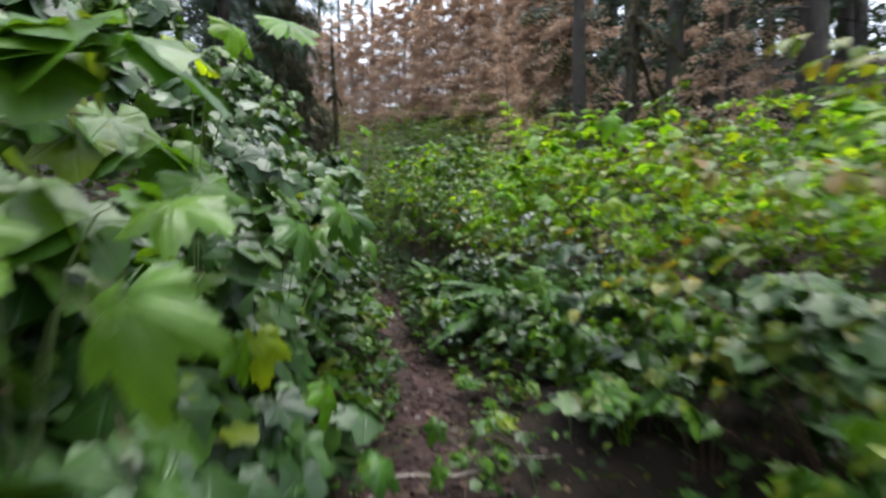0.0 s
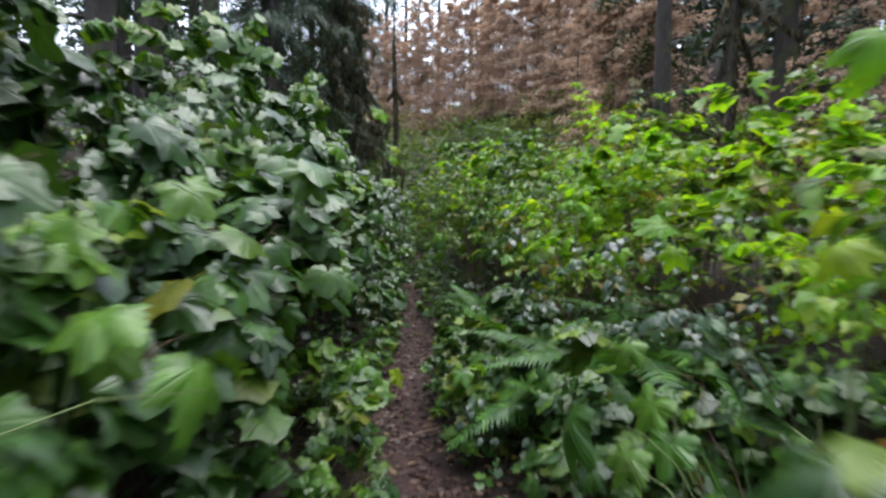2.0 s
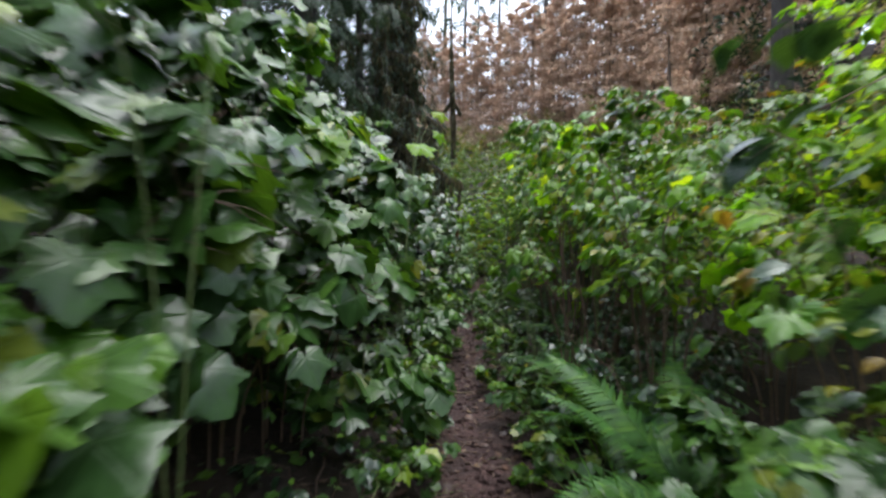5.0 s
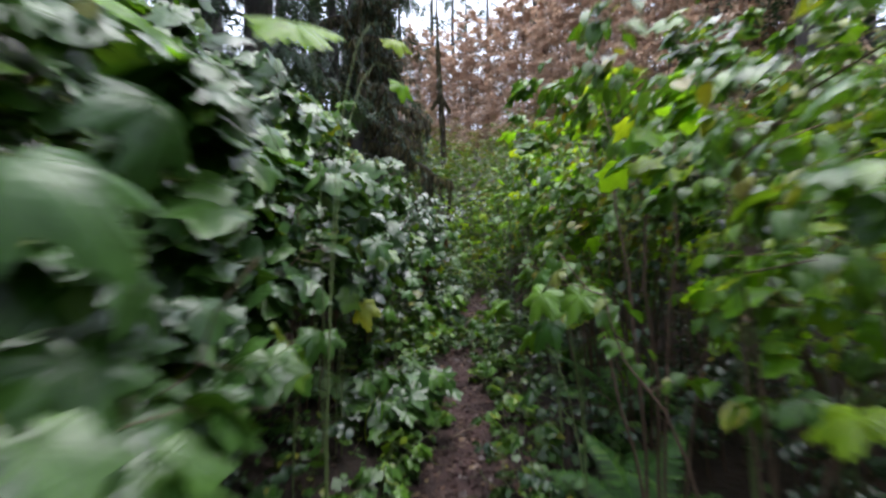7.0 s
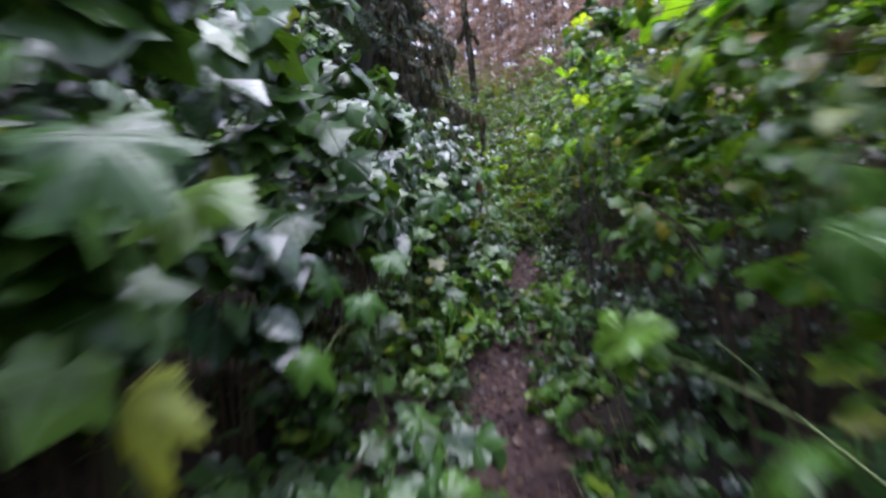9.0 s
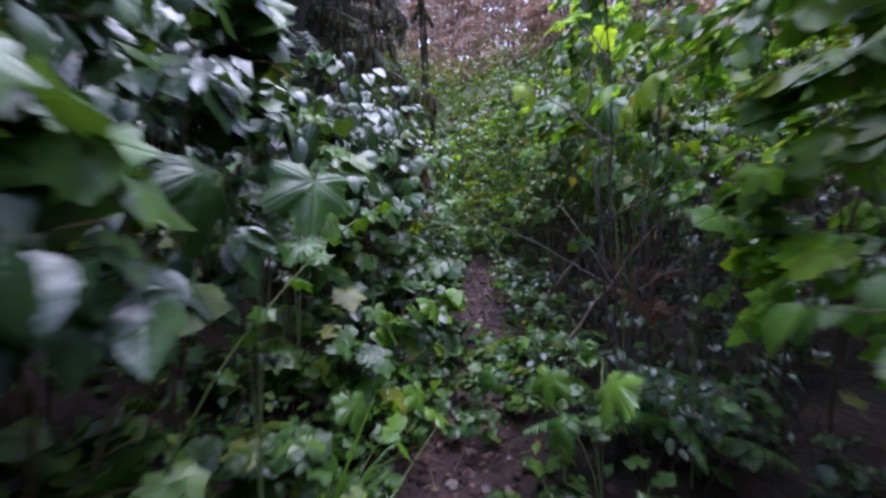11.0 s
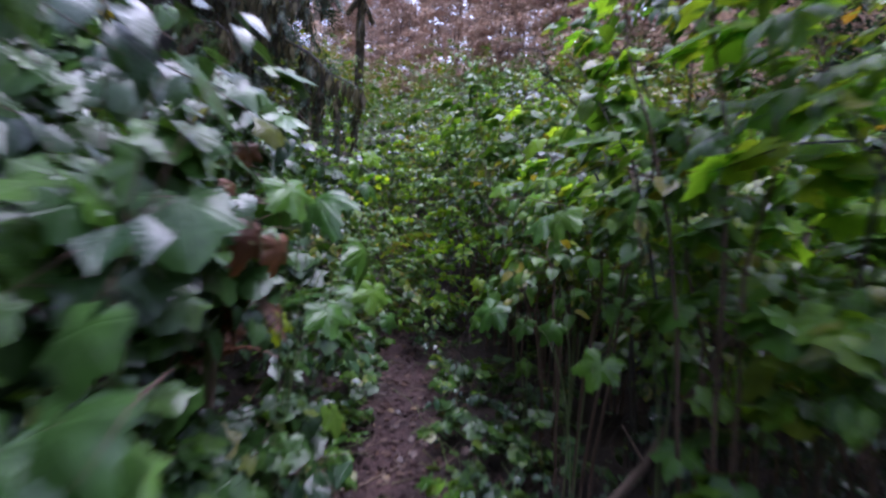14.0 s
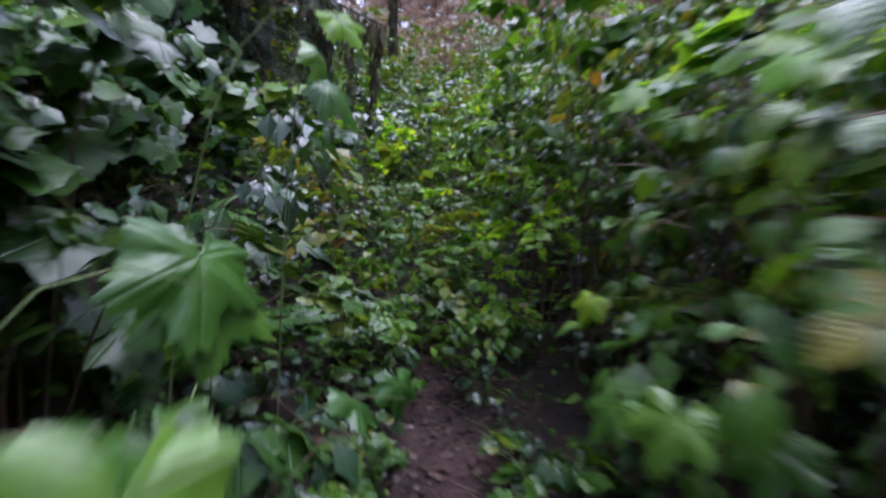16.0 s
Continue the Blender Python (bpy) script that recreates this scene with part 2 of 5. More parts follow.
def part(name, me, parent, label="", place=None, kind=""):
    ob = new(name, me)
    ob.parent = parent
    if place is not None:
        ob.matrix_basis = place
    return tagged(ob, label, kind=kind)


def tube(points, radii, sides=6):
    """Corners and triangles of a tapering tube along points, closed at its tip."""
    points = np.asarray(points, float)
    n = len(points)
    tang = np.gradient(points, axis=0)
    tang /= np.linalg.norm(tang, axis=1)[:, None] + 1e-9
    side = np.cross(tang, (0.31, 0.17, 0.93) if abs(tang[0][2]) < 0.9 else (1.0, 0.1, 0.0))
    side /= np.linalg.norm(side, axis=1)[:, None] + 1e-9
    other = np.cross(tang, side)
    a = np.arange(sides) * 2 * np.pi / sides
    ring = side[:, None, :] * np.cos(a)[None, :, None] + other[:, None, :] * np.sin(a)[None, :, None]
    v = (points[:, None, :] + ring * np.asarray(radii)[:, None, None]).reshape(-1, 3)
    i = np.arange((n - 1) * sides)
    j = i // sides * sides + (i + 1) % sides
    t = np.concatenate([np.stack([i, j, j + sides], 1), np.stack([i, j + sides, i + sides], 1)])
    cap = [((n - 1) * sides, (n - 1) * sides + k, (n - 1) * sides + k + 1) for k in range(1, sides - 1)]
    return v, np.concatenate([t, np.array(cap, int)])


def joined(pieces):
    """Several (corners, triangles) as one."""
    v, t, at = [], [], 0
    for a, b in pieces:
        v.append(a)
        t.append(b + at)
        at += len(a)
    return np.concatenate(v), np.concatenate(t)


def lobed_leaf(points, droop, r, rings=2, stalk=0.45, lobes=((0, 1.0), (57, 0.9), (114, 0.68))):
    """A palmate leaf of unit length: its stalk ends at the origin, the blade lies along +y and faces +z. Returns corners, triangles, uvs."""
    ang = np.radians(np.linspace(-158, 158, points))
    rad = np.full(points, 0.6)
    for deg, size in lobes:
        for s in (1, -1):
            d = np.abs(ang - s * np.radians(deg)) / 0.6
            rad = np.maximum(rad, size * (1 - 0.5 * np.clip(d, 0, 1) ** 1.2) * (d < 1))
    rad *= 1 + 0.05 * np.where(np.arange(points) % 2, 1, -1) + r.normal(0, 0.02, points)
    rad *= np.where(np.abs(ang) > 2.4, 0.75, 1)
    rad *= 1 + 0.09 * np.sin(ang * 1.5 + r.uniform(0, 6.28))
    v, uv = [np.zeros((1, 3))], [np.zeros((1, 2))]
    for k in range(1, rings + 1):
        f = k / rings
        x, y = np.sin(ang) * rad * f, np.cos(ang) * rad * f
        rr = rad * f
        z = -droop * rr ** 2 + 0.1 * f * np.cos(ang * 6.3) * rr + 0.05 * f * np.sin(ang * 2 + droop * 9) * rr + r.normal(0, 0.016, points) * f + 0.12 * np.abs(x) * (1 - f * 0.6)
        v.append(np.stack([x, y, z], 1))
        uv.append(np.stack([x, y], 1))
    v, uv = np.concatenate(v), np.concatenate(uv)
    i = np.arange(points - 1)
    t = [np.stack([np.zeros_like(i), i + 2, i + 1], 1)]
    for k in range(1, rings):
        a, b = 1 + (k - 1) * points + i, 1 + k * points + i
        t += [np.stack([a, a + 1, b + 1], 1), np.stack([a, b + 1, b], 1)]
    t = np.concatenate(t)
    if stalk:
        sv, st = tube([(0, -stalk, -stalk * 0.35), (0, -stalk * 0.5, -stalk * 0.1), (0, 0.02, 0.0)], (0.016, 0.013, 0.01), 3)
        t = np.concatenate([t, st + len(v)])
        uv = np.concatenate([uv, np.tile((0.0, 0.3), (len(sv), 1))])
        v = np.concatenate([v, sv])
    return v, t, uv


def oval_leaf(rows, droop, width, r, stalk=0.12):
    """An oval toothed leaf of unit length, folded along its midrib. Returns corners, triangles, uvs."""
    s = np.linspace(0, 1, rows)
    w = width * np.sin(np.pi * s ** 0.8) ** 0.8 * (1 + 0.05 * np.where(np.arange(rows) % 2, 1, -1))
    w[0], w[-1] = 0.01, 0.004
    z = -droop * s ** 2 + r.normal(0, 0.006, rows)
    y = s * (1 - 0.25 * droop * s)
    mid = np.stack([0 * s, y, z], 1)
    left, right = mid + np.stack([-w, 0 * s, w * 0.25], 1), mid + np.stack([w, 0 * s, w * 0.25], 1)
    v = np.concatenate([left, mid, right])
    i = np.arange(rows - 1)
    t = []
    for c in (0, rows):
        a, b = c + i, c + rows + i
        t += [np.stack([a, b, b + 1], 1), np.stack([a, b + 1, a + 1], 1)]
    t, uv = np.concatenate(t), v[:, :2].copy()
    if stalk:
        sv, st = tube([(0, -stalk, -stalk * 0.2), (0, 0.02, 0)], (0.016, 0.012), 3)
        t = np.concatenate([t, st + len(v)])
        uv = np.concatenate([uv, np.tile((0.0, 0.3), (len(sv), 1))])
        v = np.concatenate([v, sv])
    return v, t, uv


def frond_shape(pairs, arch, r):
    """A sword-fern frond of unit length along +y that arches down; narrow leaflets both sides."""
    s = np.linspace(0, 1, 12)
    rach = np.stack([0.02 * np.sin(3 * s), s * (1 - 0.3 * arch * s), 0.75 * arch * s - 1.15 * arch * s ** 2], 1)
    v, t = tube(rach, 0.006 * (1 - 0.8 * s), 3)
    uv = np.tile((0.0, 0.3), (len(v), 1))
    vs, ts, us, at = [v], [t], [uv], len(v)
    for k in range(pairs):
        f = 0.12 + 0.87 * k / pairs
        c = np.array([np.interp(f, s, rach[:, a]) for a in range(3)])
        n = np.array([np.interp(min(1, f + 0.03), s, rach[:, a]) for a in range(3)])
        fwd = (n - c) / (np.linalg.norm(n - c) + 1e-9)
        long = 0.15 * np.sin(np.pi * min(1, 0.12 + 0.9 * f) ** 0.75) ** 0.8 + 0.008
        for sgn in (-1, 1):
            out = np.array((sgn, 0, 0)) * 0.93 + fwd * 0.36 + np.array((0, 0, r.normal(-0.15, 0.12)))
            out /= np.linalg.norm(out)
            wide = fwd * (0.36 / pairs)
            leaf = np.stack([c - wide, c + out * long * 0.45 - wide * 1.0, c + out * long + np.array((0, 0, -0.02)),
                             c + out * long * 0.5 + wide * 1.1, c + wide])
            vs.append(leaf)
            ts.append(np.array(((0, 1, 3), (0, 3, 4), (1, 2, 3))) + at)
            us.append(np.stack([np.full(5, 0.15), np.linspace(0, 1, 5)], 1))
            at += 5
    return np.concatenate(vs), np.concatenate(ts), np.concatenate(us)


def scatter(template, mats):
    """A leaf shape repeated at many 4 x 4 matrices, as arrays."""
    v, t, uv = template
    mats = np.asarray(mats)
    h = np.concatenate([v, np.ones((len(v), 1))], 1)
    out = np.einsum("nij,kj->nki", mats[:, :3, :], h).reshape(-1, 3)
    tri = (t[None] + (np.arange(len(mats)) * len(v))[:, None, None]).reshape(-1, 3)
    return out, tri, np.tile(uv, (len(mats), 1))


def leaf_poses(p, azimuth, droop, roll, size):
    """Matrices of leaves at the points p that point along azimuth and dip by droop (radians)."""
    p = np.atleast_2d(np.asarray(p, float))
    azimuth, droop, roll, size = (np.broadcast_to(np.asarray(a, float), (len(p),)) for a in (azimuth, droop, roll, size))
    ca, sa, cd, sd, cr, sr = np.cos(azimuth), np.sin(azimuth), np.cos(droop), np.sin(droop), np.cos(roll), np.sin(roll)
    y = np.stack([ca * cd, sa * cd, -sd], 1)
    x0 = np.stack([sa, -ca, 0 * sa], 1)
    x = x0 * cr[:, None] + np.cross(x0, y) * sr[:, None]
    m = np.zeros((len(p), 4, 4))
    m[:, :3, 0], m[:, :3, 1], m[:, :3, 2] = x * size[:, None], y * size[:, None], np.cross(x, y) * size[:, None]
    m[:, :3, 3], m[:, 3, 3] = p, 1
    return m


def leaf_pose(p, azimuth, droop, roll, size):
    return leaf_poses([p], azimuth, droop, roll, size)[0]


shape_r = np.random.default_rng(3)
LOBED = [lobed_leaf(31, d, shape_r) for d in (0.15, 0.3, 0.45, 0.6)]
LOBED_FINE = [lobed_leaf(57, d, shape_r, rings=4) for d in (0.35, 0.55, 0.8)]
LOBED_MID = [lobed_leaf(17, d, shape_r, rings=2, stalk=0) for d in (0.25, 0.45)]
LOBED_LOW = [lobed_leaf(14, d, shape_r, rings=1, stalk=0) for d in (0.2, 0.4)]
OVAL = [oval_leaf(11, d, w, shape_r) for d, w in ((0.15, 0.3), (0.35, 0.34), (0.5, 0.28))]
OVAL_MID = [oval_leaf(6, d, 0.31, shape_r, stalk=0) for d in (0.2, 0.4)]
OVAL_LOW = [oval_leaf(3, 0.3, 0.32, shape_r, stalk=0)]
DIAMOND = [(np.array(((0, 0, 0), (-0.36, 0.5, 0.05), (0.36, 0.5, 0.05), (0, 1, -0.1))), np.array(((0, 2, 1), (1, 2, 3))),
            np.array(((0.15, 0), (0.1, 0.5), (0.1, 0.5), (0.15, 1.0))))]
FRONDS = [frond_shape(34, a, shape_r) for a in (0.35, 0.6, 0.85)]


def leaf_meshes(name, shapes, mat):
    return [mesh_of(name, v, t, mat, uv) for v, t, uv in shapes]


# ---- terrain ----
TRAIL = ((-30.0, 0.3, -1.0), (-3.0, 0.1, -0.08), (0.0, 0.03, 0.02), (1.7, 0.08, 0.12), (3.6, -0.13, 0.15), (6.0, -0.62, 0.22), (8.7, -1.15, 0.27),
         (10.7, -1.63, 0.32), (12.5, -1.98, 0.45), (14.9, -2.2, 0.58), (18.0, -2.75, 0.8), (24.0, -4.2, 2.4), (60.0, -12.0, 15.5), (400.0, -60.0, 60.0))
TY, TX, TZ = (np.array(c) for c in zip(*TRAIL))


def trail_x(y):
    y = np.asarray(y, float)
    return np.interp(y, TY, TX) + 0.1 * np.sin(1.9 * y + 0.6) * np.clip(18 - y, 0, 1) * np.clip(y + 1, 0, 1)


def hills(x, y):
    """Height of the forest floor: a trodden trail between a steep bank and a gentle slope, a hillside ahead."""
    x, y = np.asarray(x, float), np.asarray(y, float)
    u = x - trail_x(y)
    base = np.interp(y, TY, TZ)
    left, right = np.clip(-u - 0.3, 0, None), np.clip(u - 0.3, 0, None)
    z = base + 0.5 * np.minimum(left, 5) + 0.22 * np.clip(left - 5, 0, 25) + 0.16 * np.minimum(right, 3) + 0.3 * np.clip(right - 3, 0, 22)
    z += 0.05 * np.exp(-((np.abs(u) - 0.42) / 0.14) ** 2)
    z += 0.03 * np.sin(2.3 * x + 1.1 * y) * np.sin(1.7 * y - 0.6 * x) * np.clip(np.abs(u) * 1.5, 0.3, 1)
    z += 0.012 * np.sin(9 * x + 3 * np.sin(2 * y)) * np.sin(8 * y)
    far = np.clip(np.hypot(x, y - 8) - 12, 0, None)
    z += 0.5 * np.sin(x * 0.21 + 1) * np.sin(y * 0.17) * np.clip(far / 15, 0, 1)
    return z


def ground_sheet():
    grow = np.cumsum(0.12 * 1.12 ** np.arange(1, 54))
    xs = np.concatenate([(-5 - grow)[::-1], np.arange(-5, 3.01, 0.1), 3 + grow])
    ys = np.concatenate([(-2 - grow)[::-1], np.arange(-2, 19.01, 0.12), 19 + grow])
    X, Y = np.meshgrid(xs, ys)
    v = np.stack([X, Y, hills(X, Y)], -1).reshape(-1, 3)
    w = len(xs)
    i, j = np.meshgrid(np.arange(len(ys) - 1), np.arange(w - 1), indexing="ij")
    a = (i * w + j).ravel()
    t = np.concatenate([np.stack([a, a + 1, a + w + 1], 1), np.stack([a, a + w + 1, a + w], 1)])
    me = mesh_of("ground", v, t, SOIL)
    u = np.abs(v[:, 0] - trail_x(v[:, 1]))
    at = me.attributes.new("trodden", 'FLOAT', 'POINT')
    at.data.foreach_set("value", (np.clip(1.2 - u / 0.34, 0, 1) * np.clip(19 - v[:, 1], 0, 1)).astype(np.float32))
    return tagged(new("ground", me), "forest floor with a narrow trodden trail of wet brown earth and litter", "ground", kind="structure")


ground_sheet()

# ---- undergrowth ----


def canes(r, count, height, reach, lean):
    """Arching canes from one rootstock: lists of points, with the azimuth of each. lean: an (x, y) shift towards which all bend."""
    out = []
    for k in range(count):
        az = 2 * np.pi * (k + r.random()) / count
        s = np.linspace(0, 1, 9)
        h, d = height * r.uniform(0.5, 1.05), reach * r.uniform(0.4, 1.1)
        arch = r.uniform(0.1, 0.5)
        b = r.uniform(0.0, 0.35) * reach
        p = np.stack([np.cos(az) * (b + d * s ** 1.5) + lean[0] * s ** 1.6, np.sin(az) * (b + d * s ** 1.5) + lean[1] * s ** 1.6,
                      h * (s * (1 + arch) - arch * s ** 3)], 1)
        p[:, :2] += 0.03 * r.normal(size=(9, 2)) * s[:, None]
        p[0, 2] = -0.15
        out.append((p, az))
    return out


def side_twigs(r, stems, low, count, long):
    """Twigs that leave the canes: start, direction and length of each."""
    lines, azs = np.stack([p for p, a in stems]), np.array([a for p, a in stems])
    n = count * len(stems)
    k = np.arange(n) % len(stems)
    s = (low + (1 - low) * r.random(n) ** 0.85) * (lines.shape[1] - 1.001)
    i, f = s.astype(int), (s - s.astype(int))[:, None]
    c = lines[k, i] * (1 - f) + lines[k, i + 1] * f
    a = azs[k] + r.normal(0, 1.2, n)
    rise = r.normal(0.12, 0.35, n)
    d = np.stack([np.cos(a) * np.cos(rise), np.sin(a) * np.cos(rise), np.sin(rise)], 1)
    return c, d, a, long * r.uniform(0.5, 1.3, n)


def twig_leaves(r, twigs, count, size, droop=(0.1, 0.8), size_var=0.35, face=None, turned=0.7):
    """Matrices for leaves set alternately along the twigs."""
    c, d, a, long = twigs
    k = r.integers(len(c), size=count)
    q = 0.15 + 0.9 * r.random(count)
    p = c[k] + d[k] * (long[k] * q)[:, None]
    p[:, 2] -= 0.25 * long[k] * q ** 2
    turn = np.where(r.random(count) < 0.5, -1, 1) * r.uniform(0.2, 1.2, count)
    az = a[k] + turn
    if face is not None:  # most leaves hang towards the open side
        az = np.where(r.random(count) < turned, face + r.normal(0, 0.7, count), az)
    p += np.stack([np.cos(az), np.sin(az), r.normal(0, 0.3, count)], 1) * (size * 0.35)
    return leaf_poses(p, az, r.uniform(*droop, count), r.normal(0, 0.3, count), size * r.uniform(1 - size_var, 1 + size_var, count))


def twig_tubes(twigs, thick):
    c, d, a, long = twigs
    sag = np.array((0, 0, 1.0))
    return [tube([p, p + e * n * 0.5 - sag * 0.06 * n, p + e * n - sag * 0.25 * n], (thick, thick * 0.7, thick * 0.3), 3) for p, e, n in zip(c, d, long)]


def clear_of_trail(mats, x, y):
    """Leaves over the walking line at head height are brushed aside: the others."""
    px, py, pz = mats[:, 0, 3] + x, mats[:, 1, 3] + y, mats[:, 2, 3]
    u = np.abs(px - trail_x(py))
    up = pz + float(hills(x, y)) - np.interp(py, TY, TZ)
    bare = 0.17 - 0.13 * np.maximum(np.exp(-((py - 10.0) / 0.5) ** 2), np.exp(-((py - 13.1) / 0.5) ** 2))  # growth leans across here
    return mats[~((u < 0.5 + 0.06 * (up > 1.2)) & (up > 0.8) & (py < 18)) & ~((u < bare) & (py < 17.5)) & ~((u < bare + 0.06) & (up > 0.4) & (py < 17.5))]


def over_trail(p):
    """Which of the points p hang in the walking line at the height of the eye."""
    return (np.abs(p[:, 0] - trail_x(p[:, 1])) < 0.42) & (p[:, 2] - np.interp(p[:, 1], TY, TZ) > 0.75) & (p[:, 1] < 18) & (p[:, 1] > -1.5)


def shrub(name, label, x, y, r, height=1.6, reach=0.5, lean=(0, 0), stems=6, leaves=70, size=0.11, meshes=None, stem_mat=None,
          low=0.3, twig=0.2, twigs=5, droop=(0.1, 0.8), mass=None, group="", thick=0.006, category="shrub", extra=0, face=None, bare=True):
    """A shrub: an empty at its root, canes, twigs, leaves as pieces (meshes), and an inner mass of leaves (mass: shapes, material; extra: how many)."""
    root = new(name)
    root.location = (x, y, float(hills(x, y)))
    tagged(root, label, category, group)
    cs = canes(r, stems, height, reach, lean)
    keep = [c for c in cs if not over_trail(c[0][3:] + (x, y, root.location[2])).any()]
    cs = keep or cs[:1]
    tw = side_twigs(r, cs, low, twigs, twig)
    clear = ~over_trail(tw[0] + tw[1] * tw[3][:, None] + (x, y, root.location[2]))
    tw = tuple(a[clear] for a in tw) if clear.sum() > 2 else tw
    tubes = [tube(p, thick * (1 - 0.75 * np.linspace(0, 1, len(p))), 5 if meshes else 3) for p, az in cs]
    mat_s = stem_mat or STEM_BROWN
    if meshes:
        for tb in tubes:
            part("stem", mesh_of("stem", *tb, mat_s), root)
        tubes = []
        for m in clear_of_trail(twig_leaves(r, tw, leaves, size, droop, face=face), x, y):
            part("leaf", meshes[r.integers(len(meshes))], root, place=Matrix(m.tolist()))
    if meshes or not far_from_trail(x, y):
        part("twig_growth", mesh_of("twig_growth", *joined(tubes + twig_tubes(tw, thick * 0.35)), mat_s), root, kind="stuff")
    if mass:
        shapes, mat = mass
        mats = twig_leaves(r, tw, extra, size * 0.95, droop, face=face)
        mats = clear_of_trail(mats, x, y) if bare else mats
        share = [scatter(sh, mats[i::len(shapes)]) for i, sh in enumerate(shapes)]
        v, t = joined([(a, b) for a, b, c in share])
        part("foliage", mesh_of("foliage", v, t, mat, np.concatenate([c for a, b, c in share])), root, kind="stuff")
    return root


def far_from_trail(x, y):
    return abs(x - float(trail_x(y))) > 6 or y > 24


def fern(x, y, r, length=0.8, count=11, meshes=None, lean=0.0):
    root = new("sword_fern")
    root.location = (x, y, float(hills(x, y)))
    tagged(root, "green sword fern with long arching fronds beside the trail", "fern", "ferns along the trail")
    for k in range(count):
        az = 2 * np.pi * (k + r.uniform(-0.3, 0.3)) / count
        part("frond", meshes[r.integers(len(meshes))], root,
             place=Matrix(leaf_pose((0, 0, 0.02), az, -r.uniform(0.3, 0.95), r.normal(0, 0.2), length * r.uniform(0.7, 1.1)).tolist()))
    return root


M_DARK, M_LIGHT, M_GLOSS = (leaf_meshes("leaf", LOBED, m) for m in (LEAF_DARK, LEAF_LIGHT, LEAF_GLOSS))
M_WAXY, M_SMALL = (leaf_meshes("leaf", OVAL, m) for m in (LEAF_WAXY, LEAF_SMALL))
M_FROND = leaf_meshes("frond", FRONDS, FERN)
M_DEAD = leaf_meshes("leaf", LOBED_FINE, LEAF_DEAD)
H_MID, H_DARK, H_BRIGHT = (leaf_meshes("leaf", LOBED_FINE, m) for m in (LEAF_MID, LEAF_DARK, LEAF_BRIGHT))


def beside(y, u):
    return float(trail_x(y)) + u, y


